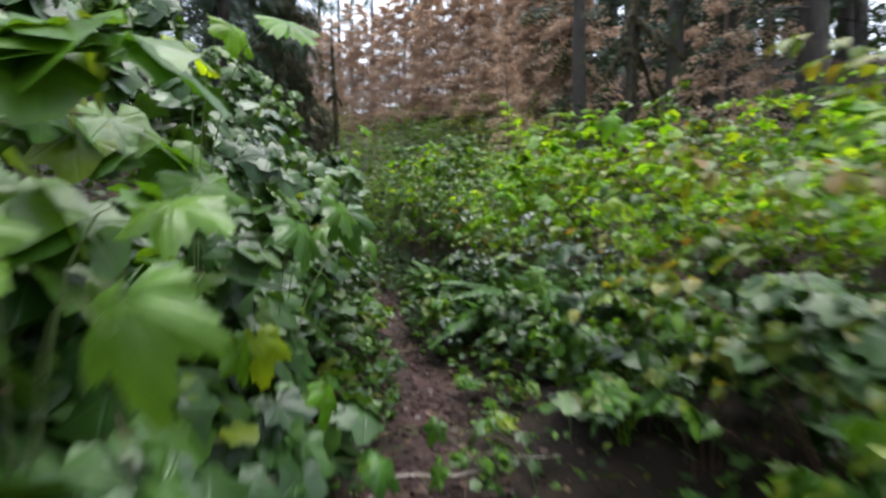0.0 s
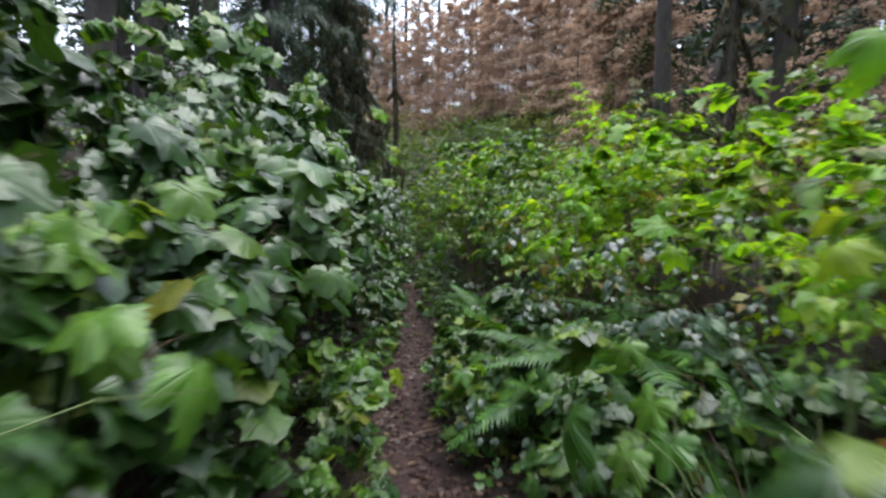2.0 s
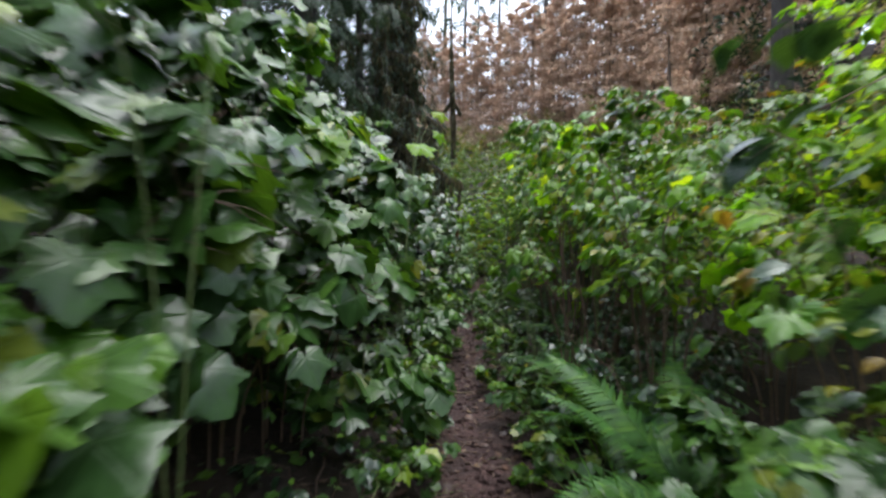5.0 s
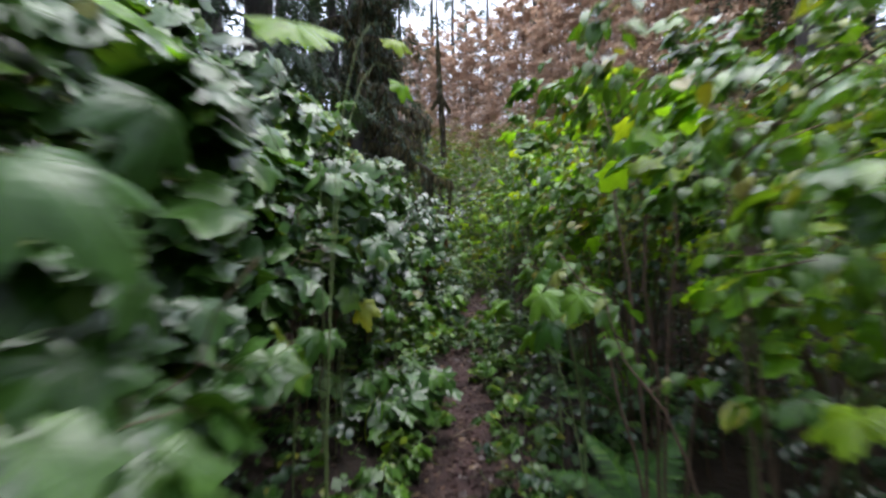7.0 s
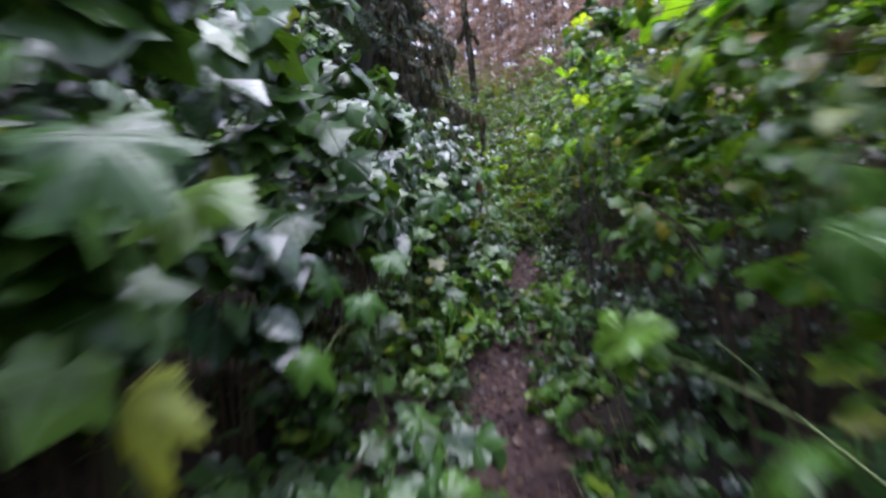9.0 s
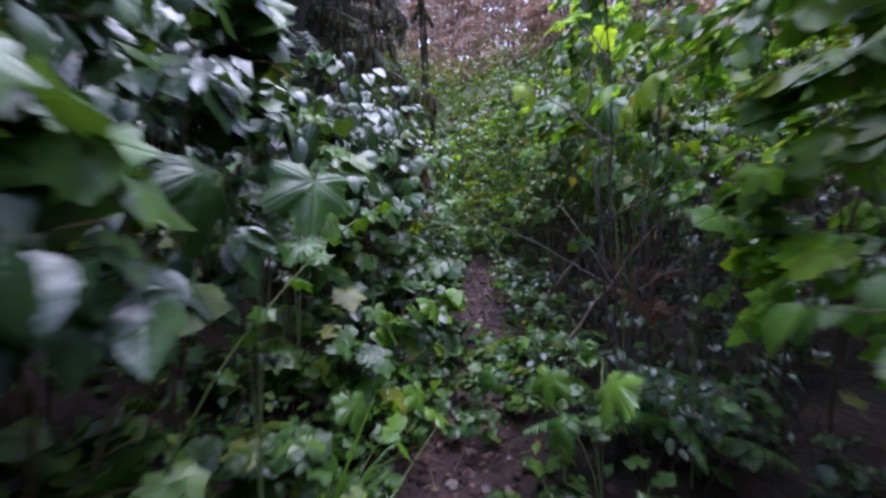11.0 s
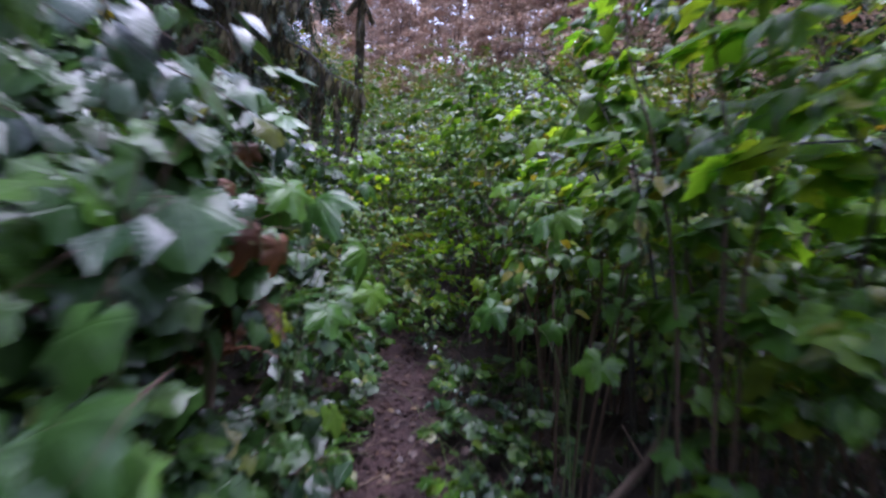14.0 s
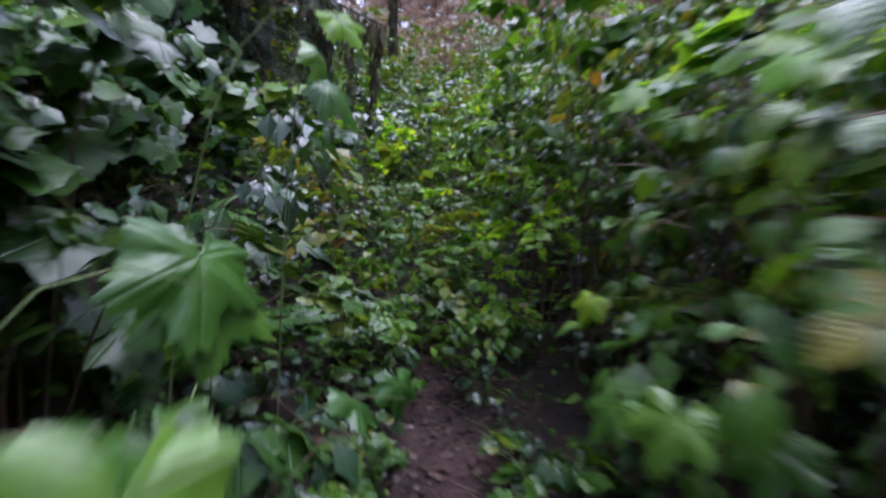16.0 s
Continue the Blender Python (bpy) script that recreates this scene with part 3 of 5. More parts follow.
def left_thicket():
    """The leafy bank: bushes that rise row by row away from the trail, big lobed leaves outermost."""
    r = np.random.default_rng(11)
    for row, near, far, low_h, high_h, shown, inner in ((0, 0.75, 0.95, 0.75, 1.1, 36, 130), (1, 1.25, 1.5, 1.25, 1.65, 40, 200)):
        for k in range(26):
            y = -0.9 + 0.68 * k + r.uniform(-0.2, 0.2) + 0.3 * row
            x, y = beside(y, -r.uniform(near, far))
            waxy = y > 9.5 and k % 2
            low_h2, high_h2 = (low_h, high_h) if row or y < 3.6 else (0.35, 0.65)
            if not row and 0.4 < y < 13 and k % 4:
                continue  # dark hollows open under the bushes here
            shrub("thimbleberry_bush" if not waxy else "salal_bush", "dense bush with large wet lobed green leaves on the bank" if not waxy else
                  "dense bush with dark waxy oval leaves on the bank", x, y, r,
                  height=r.uniform(low_h2, high_h2) * (1 if 5 < y < 15.3 else 0.7), reach=0.5, lean=(0.2, 0.0) if row else (0.1, 0), stems=6, leaves=shown if row == 0 else 26, size=0.118,
                  meshes=M_WAXY if waxy else (M_GLOSS, M_GLOSS, M_LIGHT)[(k + row) % 3], low=0.44 if not 1.5 < y < 13 or not row else 0.64, twig=0.26, twigs=6, droop=(0.2, 0.95), face=-0.55, group="bushes on the bank",
                  mass=(LOBED_LOW if not waxy else OVAL_LOW, LEAF_WAXY if waxy else (LEAF_DARK, LEAF_GLOSS, LEAF_LIGHT)[k % 3]), extra=inner)
    for k in range(29):
        y = 0.9 + 0.54 * k + r.uniform(-0.2, 0.2)
        x, y = beside(y, -r.uniform(0.95, 1.2))
        waxy = y > 10.5 and k % 2
        shrub("salal_bush" if waxy else "thimbleberry_bush", "tall bush with dark waxy leaves leaning out over the trail" if waxy else
              "tall bush with wet lobed leaves leaning out over the trail", x, y, r, height=r.uniform(1.35, 1.75) + (0.3 if 10 < y < 15 else -0.7 if y < 2.6 else -0.15 if y < 6 else 0), reach=0.36,
              lean=(0.3, -0.1), stems=6, leaves=14, size=0.12, meshes=M_WAXY if waxy else (M_GLOSS, M_DARK, M_GLOSS, M_LIGHT)[k % 4], low=0.68 if 2.5 < y < 12.5 else 0.45, twig=0.28, twigs=8,
              droop=(0.25, 1.0), face=-0.6, mass=(OVAL if waxy else LOBED_MID, LEAF_WAXY if waxy else (LEAF_GLOSS, LEAF_DARK, LEAF_GLOSS)[k % 3]), extra=140,
              group="bushes leaning over the trail")
    for k in range(24):
        y = 0.5 + 0.71 * k + r.uniform(-0.2, 0.2)
        x, y = beside(y, -r.uniform(0.8, 2.0))
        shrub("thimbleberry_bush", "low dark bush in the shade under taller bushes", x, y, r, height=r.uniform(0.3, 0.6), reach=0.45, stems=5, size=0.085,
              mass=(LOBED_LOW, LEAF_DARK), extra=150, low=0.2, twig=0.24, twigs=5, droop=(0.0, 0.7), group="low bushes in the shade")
    for k in range(48):
        y = -1.8 + 0.47 * k + r.uniform(-0.3, 0.3)
        u = r.uniform(1.8, 3.8)
        x, y = beside(y, -u)
        shrub("thimbleberry_bush", "tall dense bush with dark lobed leaves higher on the bank", x, y, r,
              height=r.uniform(0.9, 1.1) * (1.3 + 0.4 * u) * ((0.68 if u < 2.4 else 0.9) if y < 5 else 1 if y < 14.5 else 0.5), reach=0.75, lean=(0.12, 0.0), stems=7, size=0.148,
              mass=(LOBED_LOW, LEAF_GLOSS if k % 3 else LEAF_LIGHT), extra=330, low=0.35, twig=0.34, twigs=6, droop=(0.4, 1.25), face=-0.7, group="bushes higher on the bank")


def edge_plants(r, side, count, y0, step, light_every, height=(0.15, 0.6)):
    """Low plants crowding the trail from one side (-1 or 1)."""
    for k in range(count):
        y = y0 + step * k + r.uniform(-0.2, 0.2)
        x, y = beside(y, side * r.uniform(0.3, 0.6))
        light = k % light_every == 0
        if side > 0 and y < 4.5 and k % 3:
            continue
        shrub("bramble_seedling", "low plant with small light green lobed leaves at the trail edge" if light else
              "low plant with small dark green lobed leaves at the trail edge", x, y, r, height=r.uniform(*height), reach=0.26, lean=(-0.12 * side, 0),
              stems=4, leaves=13, size=0.058, meshes=M_LIGHT if light else M_DARK, stem_mat=STEM_GREEN, low=0.15, twig=0.1, twigs=3,
              group="low plants along the trail", thick=0.003, category="plant", mass=(LOBED_LOW, LEAF_LIGHT if light else LEAF_DARK), extra=70)


def trail_growth():
    """Low leafy plants that lean right across the trail in a few places."""
    r = np.random.default_rng(17)
    for y0, count in ((13.2, 7), (13.9, 6)):
        for k in range(count):
            x, y = beside(y0 + r.uniform(-0.45, 0.45), (1 if k % 2 else -1) * r.uniform(0.08, 0.34))
            shrub("bramble_seedling", "low leafy green plant leaning across the trail", x, y, r, height=r.uniform(0.14, 0.28), reach=0.2, stems=4, size=0.062,
                  stem_mat=STEM_GREEN, mass=(LOBED_MID, LEAF_MID if k % 3 == 0 else LEAF_DARK), extra=34, low=0.2, twig=0.12, twigs=4, droop=(0.0, 0.7),
                  group="low plants across the trail", thick=0.003, category="plant", bare=False)


def edge_fringe():
    """Small dark plants that fill the shade along both edges of the trail."""
    r = np.random.default_rng(18)
    for k in range(74):
        side = -1 if k % 3 == 0 else 1
        y = 3.6 + 0.19 * k + r.uniform(-0.2, 0.2)
        x, y = beside(y, side * r.uniform(0.28 if y > 13.5 else 0.4, 1.0))
        waxy = k % 2
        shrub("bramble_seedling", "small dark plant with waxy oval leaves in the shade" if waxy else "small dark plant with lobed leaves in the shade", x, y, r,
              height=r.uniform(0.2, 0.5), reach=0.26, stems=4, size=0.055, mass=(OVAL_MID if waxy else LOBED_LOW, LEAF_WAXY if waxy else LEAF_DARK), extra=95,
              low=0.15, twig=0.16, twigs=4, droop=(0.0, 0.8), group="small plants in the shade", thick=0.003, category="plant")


def bramble_cane(points, r, size=0.07):
    """A long green bramble cane that arches out of the bank, with small leaves set along it."""
    root = new("bramble_cane")
    root.location = points[0]
    tagged(root, "long pale green bramble cane with small leaves arching from the bank", "plant", "bramble canes")
    p = np.array(points) - np.array(points[0])
    s = np.linspace(0, len(p) - 1, 14)
    line = np.stack([np.interp(s, np.arange(len(p)), p[:, a]) for a in range(3)], 1)
    line[1:-1] = (line[:-2] + 2 * line[1:-1] + line[2:]) / 4
    part("stem", mesh_of("stem", *tube(line, np.linspace(0.0055, 0.002, 14), 6), STEM_GREEN), root)
    for k in range(4, 14):
        az = r.uniform(-1.6, 0.4) + (2.6 if k % 2 else 0)
        part("leaf", M_LIGHT[k % len(M_LIGHT)], root, place=Matrix(leaf_pose(line[k] + np.array((np.cos(az), np.sin(az), 0)) * size * 0.45, az, r.uniform(0.2, 0.8), r.normal(0, 0.3),
                                                                          size * r.uniform(0.7, 1.1)).tolist()))


def right_growth():
    r = np.random.default_rng(13)
    for k in range(27):
        y = 0.9 + 0.68 * k + r.uniform(-0.25, 0.25)
        tall = y > 7.5
        x, y = beside(y, r.uniform(0.85, 1.2) + (0.35 if y < 3.9 else -0.1 if y > 12 else 0))
        if 6.6 < y < 7.4 or 11.2 < y < 13.4:
            continue  # ferns stand here
        shrub("salmonberry_bush" if not tall else "snowberry_bush",
              "leafy green bush with wet leaves beside the trail" if not tall else "thin-stemmed bush with small oval leaves beside the trail", x, y, r,
              height=(r.uniform(0.85, 1.15) if not 3.7 < y < 5.6 else r.uniform(0.5, 0.75)) if not tall else r.uniform(1.9, 2.7), reach=0.5 if not tall else 0.42, lean=(-0.12, -0.05), stems=6, face=3.6, droop=(0.15, 0.95),
              leaves=48, size=0.085 if not tall else 0.086, meshes=(M_DARK if k % 2 else M_LIGHT) if not tall else M_SMALL,
              low=0.62, twig=0.24 if not tall else 0.36, twigs=6 if not tall else 8, group="bushes beside the trail", thick=0.005 if not tall else 0.009,
              mass=(LOBED_LOW if not tall else OVAL_MID, (LEAF_DARK if k % 3 else LEAF_LIGHT) if not tall else LEAF_SMALL), extra=260 if not tall else 420)
    for k in range(74):
        y = 0.6 + 0.32 * k + r.uniform(-0.3, 0.3)
        u = 1.5 + 3.4 * r.random() ** 1.5
        x, y = beside(y, u)
        autumn = k % 4 == 0
        shrub("huckleberry_bush", "tall twiggy bush with small yellowing leaves" if autumn else "tall twiggy bush with small bright green leaves", x, y, r,
              height=r.uniform(1.15, 1.7) if y < 4.5 else r.uniform(1.4, 2.0) if y < 6.5 else r.uniform(1.8, 2.8), reach=0.75, stems=8, size=0.068 if u < 2.3 else 0.085,
              mass=(OVAL_MID if u < 2.0 else OVAL_LOW if u < 2.6 else DIAMOND, (LEAF_AUTUMN, LEAF_SMALL, LEAF_WAXY if u < 2.2 else LEAF_AUTUMN, LEAF_SMALL if u < 1.9 else LEAF_BRIGHT)[0 if autumn else k % 4]), extra=620 if u < 2.3 else 1000, low=0.5, twig=0.42, twigs=8, group="twiggy bushes")
    for k in range(11):
        y = 11.0 + 0.45 * k + r.uniform(-0.2, 0.2)
        x, y = beside(y, r.uniform(0.85, 2.0))
        shrub("dead_bramble", "bare tangle of thin dead brown bramble canes", x, y, r, height=r.uniform(0.9, 1.5), reach=0.9, stems=7, low=0.15, twig=0.4, twigs=9,
              group="dead bramble tangles", thick=0.004, stem_mat=BARK)
    for k in range(16):
        y = 3.2 + 0.5 * k + r.uniform(-0.3, 0.3)
        x, y = beside(y, r.uniform(2.3, 4.6))
        shrub("vine_maple", "slender young maple with bright yellow-green leaves behind the bushes", x, y, r, height=r.uniform(1.5, 2.2) + (0.6 if y > 5 else 0), reach=0.7, stems=5, size=0.1,
              low=0.4, twig=0.35, twigs=6, droop=(0.0, 0.8), mass=(LOBED_LOW, LEAF_BRIGHT if k % 3 else LEAF_LIGHT), extra=230, group="bright young maples")
    for k in range(11):
        y = 10.2 + 0.78 * k + r.uniform(-0.25, 0.25)
        x, y = beside(y, r.uniform(1.3, 2.3))
        shrub("vine_maple", "tall young maple with a spreading crown of light green leaves", x, y, r, height=r.uniform(2.6, 3.3), reach=0.95, lean=(-0.1, 0), stems=5,
              size=0.105, low=0.66, twig=0.4, twigs=8, face=3.6, droop=(0.1, 0.9), mass=(LOBED_MID, LEAF_BRIGHT if k % 2 else LEAF_LIGHT), extra=330,
              group="tall young maples", thick=0.011, stem_mat=BARK)
    for k in range(15):
        y = 5.6 + 0.78 * k + r.uniform(-0.25, 0.25)
        x, y = beside(y, r.uniform(1.35, 2.1))
        shrub("vine_maple", "slender young maple with light green lobed leaves on thin stems", x, y, r, height=r.uniform(1.6, 2.5), reach=0.55, lean=(-0.15, 0),
              stems=4, leaves=22, size=0.095, meshes=M_LIGHT if k % 3 else H_BRIGHT, low=0.4, twig=0.3, twigs=5, face=3.4, droop=(0.1, 0.9),
              mass=(LOBED_MID, LEAF_LIGHT if k % 2 else LEAF_BRIGHT), extra=120, group="young maples", thick=0.008)
    for k in range(40):
        y = 7.6 + 0.31 * k + r.uniform(-0.2, 0.2)
        x, y = beside(y, r.uniform(0.75, 2.4) + (0.3 if y > 10.5 else 0))
        shrub("salal_bush", "low dark bush with waxy oval leaves under taller bushes", x, y, r, height=r.uniform(0.45, 0.85), reach=0.4, stems=6, size=0.058,
              mass=(OVAL_LOW, LEAF_WAXY), extra=420, low=0.2, twig=0.2, twigs=5, group="low dark bushes")
    for k in range(13):
        y = 1.4 + 0.5 * k + r.uniform(-0.2, 0.2)
        x, y = beside(y, r.uniform(1.15, 2.6))
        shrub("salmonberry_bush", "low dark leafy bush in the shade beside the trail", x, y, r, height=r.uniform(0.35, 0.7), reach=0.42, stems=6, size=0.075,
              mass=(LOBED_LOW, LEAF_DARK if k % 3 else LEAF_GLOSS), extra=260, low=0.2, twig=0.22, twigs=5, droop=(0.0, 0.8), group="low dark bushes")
    for y, u, ln in ((3.7, 1.75, 0.9), (4.75, 1.0, 1.0), (7.75, 0.85, 0.9), (8.2, 1.0, 0.8), (9.0, 0.95, 0.7), (2.9, 1.25, 0.7), (4.9, 1.6, 1.4), (5.3, 2.0, 1.2), (7.0, 0.95, 1.1), (11.7, 1.3, 0.7), (12.6, 1.0, 0.8),
                     (14.0, -0.95, 0.7), (6.6, 1.7, 0.9), (16.5, -1.2, 0.9), (17.5, -1.8, 0.9), (8.2, 1.3, 0.8), (10.2, 1.2, 0.8)):
        x, y = beside(y, u)
        fern(x, y, r, ln, 12 if ln < 1.2 else 17, M_FROND)


def ground_cover():
    """Small leaves that carpet the soil off the trail."""
    r = np.random.default_rng(15)
    n = 16000
    y = r.uniform(-1, 21, n)
    side = np.where(r.random(n) < np.clip(0.45 + 0.03 * y, 0, 0.8), -1, 1)
    u = side * (0.27 + np.where(side > 0, 9.0, 4.5) * r.random(n) ** 1.7)
    x = trail_x(y) + u
    up = r.random(n) ** 1.5 * np.clip(np.abs(u) * 0.5, 0.04, 0.32) + 0.02
    mats = leaf_poses(np.stack([x, y, hills(x, y) + up], 1), r.uniform(0, 6.28, n), r.normal(0.2, 0.35, n), r.normal(0, 0.3, n), r.uniform(0.025, 0.065, n) * (1 + 0.12 * np.abs(u)))
    m = 36000
    y = 18 + 24 * r.random(m) ** 1.3
    x = trail_x(y) + r.uniform(-11, 14, m)
    x += np.where((np.abs(x - trail_x(y)) < 0.35) & (y < 17), 1.2, 0)
    lump = 0.15 + 1.1 * (np.sin(1.9 * x + y) * np.sin(1.3 * y - x) + 1) / 2
    far = leaf_poses(np.stack([x, y, hills(x, y) + 0.02 + lump * r.random(m)], 1), r.uniform(0, 6.28, m), r.normal(0.2, 0.4, m), r.normal(0, 0.3, m),
                     r.uniform(0.06, 0.14, m))
    v, t, uv = scatter(DIAMOND[0], far)
    tagged(new("hillside_growth", mesh_of("hillside_growth", v, t, LEAF_SMALL, uv)), "low leafy growth covering the rising ground", "ground cover", kind="stuff")
    for name, label, shapes, mat, pick in (("ground_ivy", "dark trailing ground ivy covering the soil", LOBED_LOW[0], LEAF_DARK, slice(0, n // 2)),
                                           ("ground_cover", "small green creeping plants covering the soil", OVAL_LOW[0], LEAF_SMALL, slice(n // 2, n))):
        v, t, uv = scatter(shapes, mats[pick])
        tagged(new(name, mesh_of(name, v, t, mat, uv)), label, "ground cover", kind="stuff")


def far_growth():
    """Undergrowth that closes the view ahead and at the sides, and behind the start."""
    r = np.random.default_rng(14)
    for k in range(190):
        y = 16 + 22 * r.random() ** 1.2
        x, y = beside(y, r.uniform(-9, 13))
        if abs(x - trail_x(y)) < 0.8 and y < 17.5:
            continue
        shrub("undergrowth_bush", "bushy green undergrowth on the rising forest floor", x, y, r, height=r.uniform(0.9, 2.3), reach=0.9, stems=4,
              size=0.12, mass=(DIAMOND, (LEAF_AUTUMN, LEAF_SMALL, LEAF_LIGHT, LEAF_SMALL, LEAF_WAXY)[k % 5]), extra=440, low=0.05, twig=0.5, twigs=6, group="far undergrowth")
    for k in range(26):
        x, y = beside(17.6 + 0.3 * k, r.uniform(-0.7, 0.7))
        shrub("undergrowth_bush", "low green bush growing over the upper trail", x, y, r, height=r.uniform(0.35, 0.9), reach=0.5, stems=5,
              size=0.075, mass=(OVAL_LOW, LEAF_SMALL), extra=420, low=0.1, twig=0.25, twigs=5, group="far undergrowth")
    for k in range(9):
        shrub("undergrowth_bush", "bright yellow-green bush at the head of the trail", -3.2 + r.normal(0, 0.9), 22.5 + r.normal(0, 1.6), r, height=r.uniform(1.1, 2.0),
              reach=0.8, stems=5, size=0.085, mass=(DIAMOND, LEAF_BRIGHT), extra=800, low=0.1, twig=0.4, twigs=7, group="bright bushes")
    for k in range(70):
        y = 19 + 23 * r.random()
        x, y = beside(y, r.uniform(-7, 13))
        shrub("undergrowth_bush", "tall thin bush with sparse yellowing green leaves", x, y, r, height=r.uniform(1.8, 3.6), reach=0.8, stems=6,
              size=0.1, mass=(DIAMOND, (LEAF_AUTUMN, LEAF_SMALL, LEAF_AUTUMN, LEAF_SMALL)[k % 4]), extra=420, low=0.2, twig=0.5, twigs=7, group="far tall bushes")
    for k in range(110):
        a = r.uniform(0, 2 * np.pi)
        d = r.uniform(5, 18)
        x, y = d * np.cos(a), 6 + 1.3 * d * np.sin(a)
        if abs(x - trail_x(y)) < 4.2 and y > -2:
            continue
        if abs(x) < 1.2 and y < 0:
            x += 2.5
        shrub("undergrowth_bush", "bushy green undergrowth between the trees", x, y, r, height=r.uniform(0.8, 1.7), reach=1.0, stems=4,
              size=0.1, mass=(DIAMOND, LEAF_SMALL), extra=440, low=0.05, twig=0.5, twigs=6, group="far undergrowth")


def trunk_shape(r, h, rad, bend=0.3, flare=1.5, sides=12):
    s = np.concatenate([[0, 0.008, 0.02, 0.05], np.linspace(0.1, 1, 12)])
    p = np.stack([bend * np.sin(2.2 * s + r.random() * 6) * s, bend * np.cos(1.9 * s + r.random() * 6) * s, h * s - 0.3], 1)
    q = rad * (1 - 0.85 * s) * (1 + (flare - 1) * np.exp(-s * h / 0.7))
    v, t = tube(p, q, sides)
    c = np.repeat(p, sides, 0)
    return c + (v - c) * (1 + 0.12 * np.repeat(r.normal(size=(1, sides)), len(p), 0).reshape(-1, 1) + 0.05 * r.normal(size=(len(v), 1))), t, p


def limb_shape(r, start, az, long, drop, rad):
    s = np.linspace(0, 1, 7)
    p = start + np.stack([np.cos(az) * long * s, np.sin(az) * long * s, -drop * long * s ** 1.4 + 0.12 * long * np.sin(np.pi * s) * r.uniform(0, 1)], 1)
    p += 0.03 * long * r.normal(size=p.shape) * s[:, None]
    return p, rad * (1 - 0.8 * s)


def tree(name, label, x, y, r, h=22, rad=0.35, first=5.0, limbs=30, reach=3.0, drop=0.35, sprays=90, spray=0.35, mat=None, bark=None, shapes=None,
         bend=0.3, droop=(0.5, 1.3), wide=0.5, group="", sag=0.25):
    """A tree: trunk, limbs, and a crown of many small sprays hung along the limbs."""
    root = new(name)
    root.location = (x, y, float(hills(x, y)))
    tagged(root, label, "tree", group)
    v, t, line = trunk_shape(r, h, rad, bend)
    part("trunk", mesh_of("trunk", v, t, bark or BARK), root)
    ls, mats = [], []
    for k in range(limbs):
        f = first / h + (0.98 - first / h) * (k + r.random()) / limbs
        c = np.array([np.interp(f * h - 0.3, line[:, 2], line[:, a]) for a in range(3)])
        az = r.uniform(0, 2 * np.pi)
        long = reach * (1.05 - f) ** 0.7 * r.uniform(0.6, 1.15)
        p, q = limb_shape(r, c, az, long, drop * r.uniform(0.5, 1.4), rad * 0.16 * (1.1 - f) + 0.008)
        ls.append(tube(p, q, 3))
        s = (0.12 + 0.88 * r.random(sprays) ** 0.8) * 5.999
        i, g = s.astype(int), (s - s.astype(int))[:, None]
        off = r.normal(0, 1, sprays) * wide * long * 0.25 * (1.1 - 0.1 * s)
        c2 = p[i] * (1 - g) + p[i + 1] * g + np.stack([-np.sin(az) * off, np.cos(az) * off, -np.abs(off) * sag + r.normal(0, 0.06, sprays)], 1)
        mats.append(leaf_poses(c2, az + np.sign(off) * r.uniform(0.2, 1.3, sprays), r.uniform(*droop, sprays), r.normal(0, 0.5, sprays),
                               spray * r.uniform(0.6, 1.3, sprays)))
    part("branch_growth", mesh_of("branch_growth", *joined(ls), bark or BARK), root, kind="stuff")
    if sprays:
        v, t, uv = scatter(shapes, np.concatenate(mats))
        part("crown", mesh_of("crown", v, t, mat, uv), root, kind="stuff")
    return root


def spray_shape(r, twigs=7, blade=0.05):
    """A flat conifer twig: narrow needle blades along a stalk, unit length."""
    v, t, uv, at = [], [], [], 0
    for k in range(twigs):
        f = k / twigs
        for sgn in (-1, 1):
            c = np.array((0, f, -0.1 * f * f))
            tip = c + np.array((sgn * 0.3 * (1 - 0.6 * f), 0.22, -0.06 + r.normal(0, 0.03)))
            v.append(np.stack([c, c + (0, blade, 0.0), tip]))
            t.append(np.array(((0, 1, 2),)) + at)
            uv.append(np.array(((0, 0), (0.1, 0), (0.1, 1))))
            at += 3
    return np.concatenate(v), np.concatenate(t), np.concatenate(uv)


SPRAY = spray_shape(shape_r, 5, 0.1)
SPRAY_LOW = spray_shape(shape_r, 3, 0.16)
LEAFLET = DIAMOND[0]


def from_start(bearing, dist):
    """A place at a bearing (degrees to the right of the trail's first heading) and distance from the start."""
    return dist * math.sin(radians(bearing)), dist * math.cos(radians(bearing))


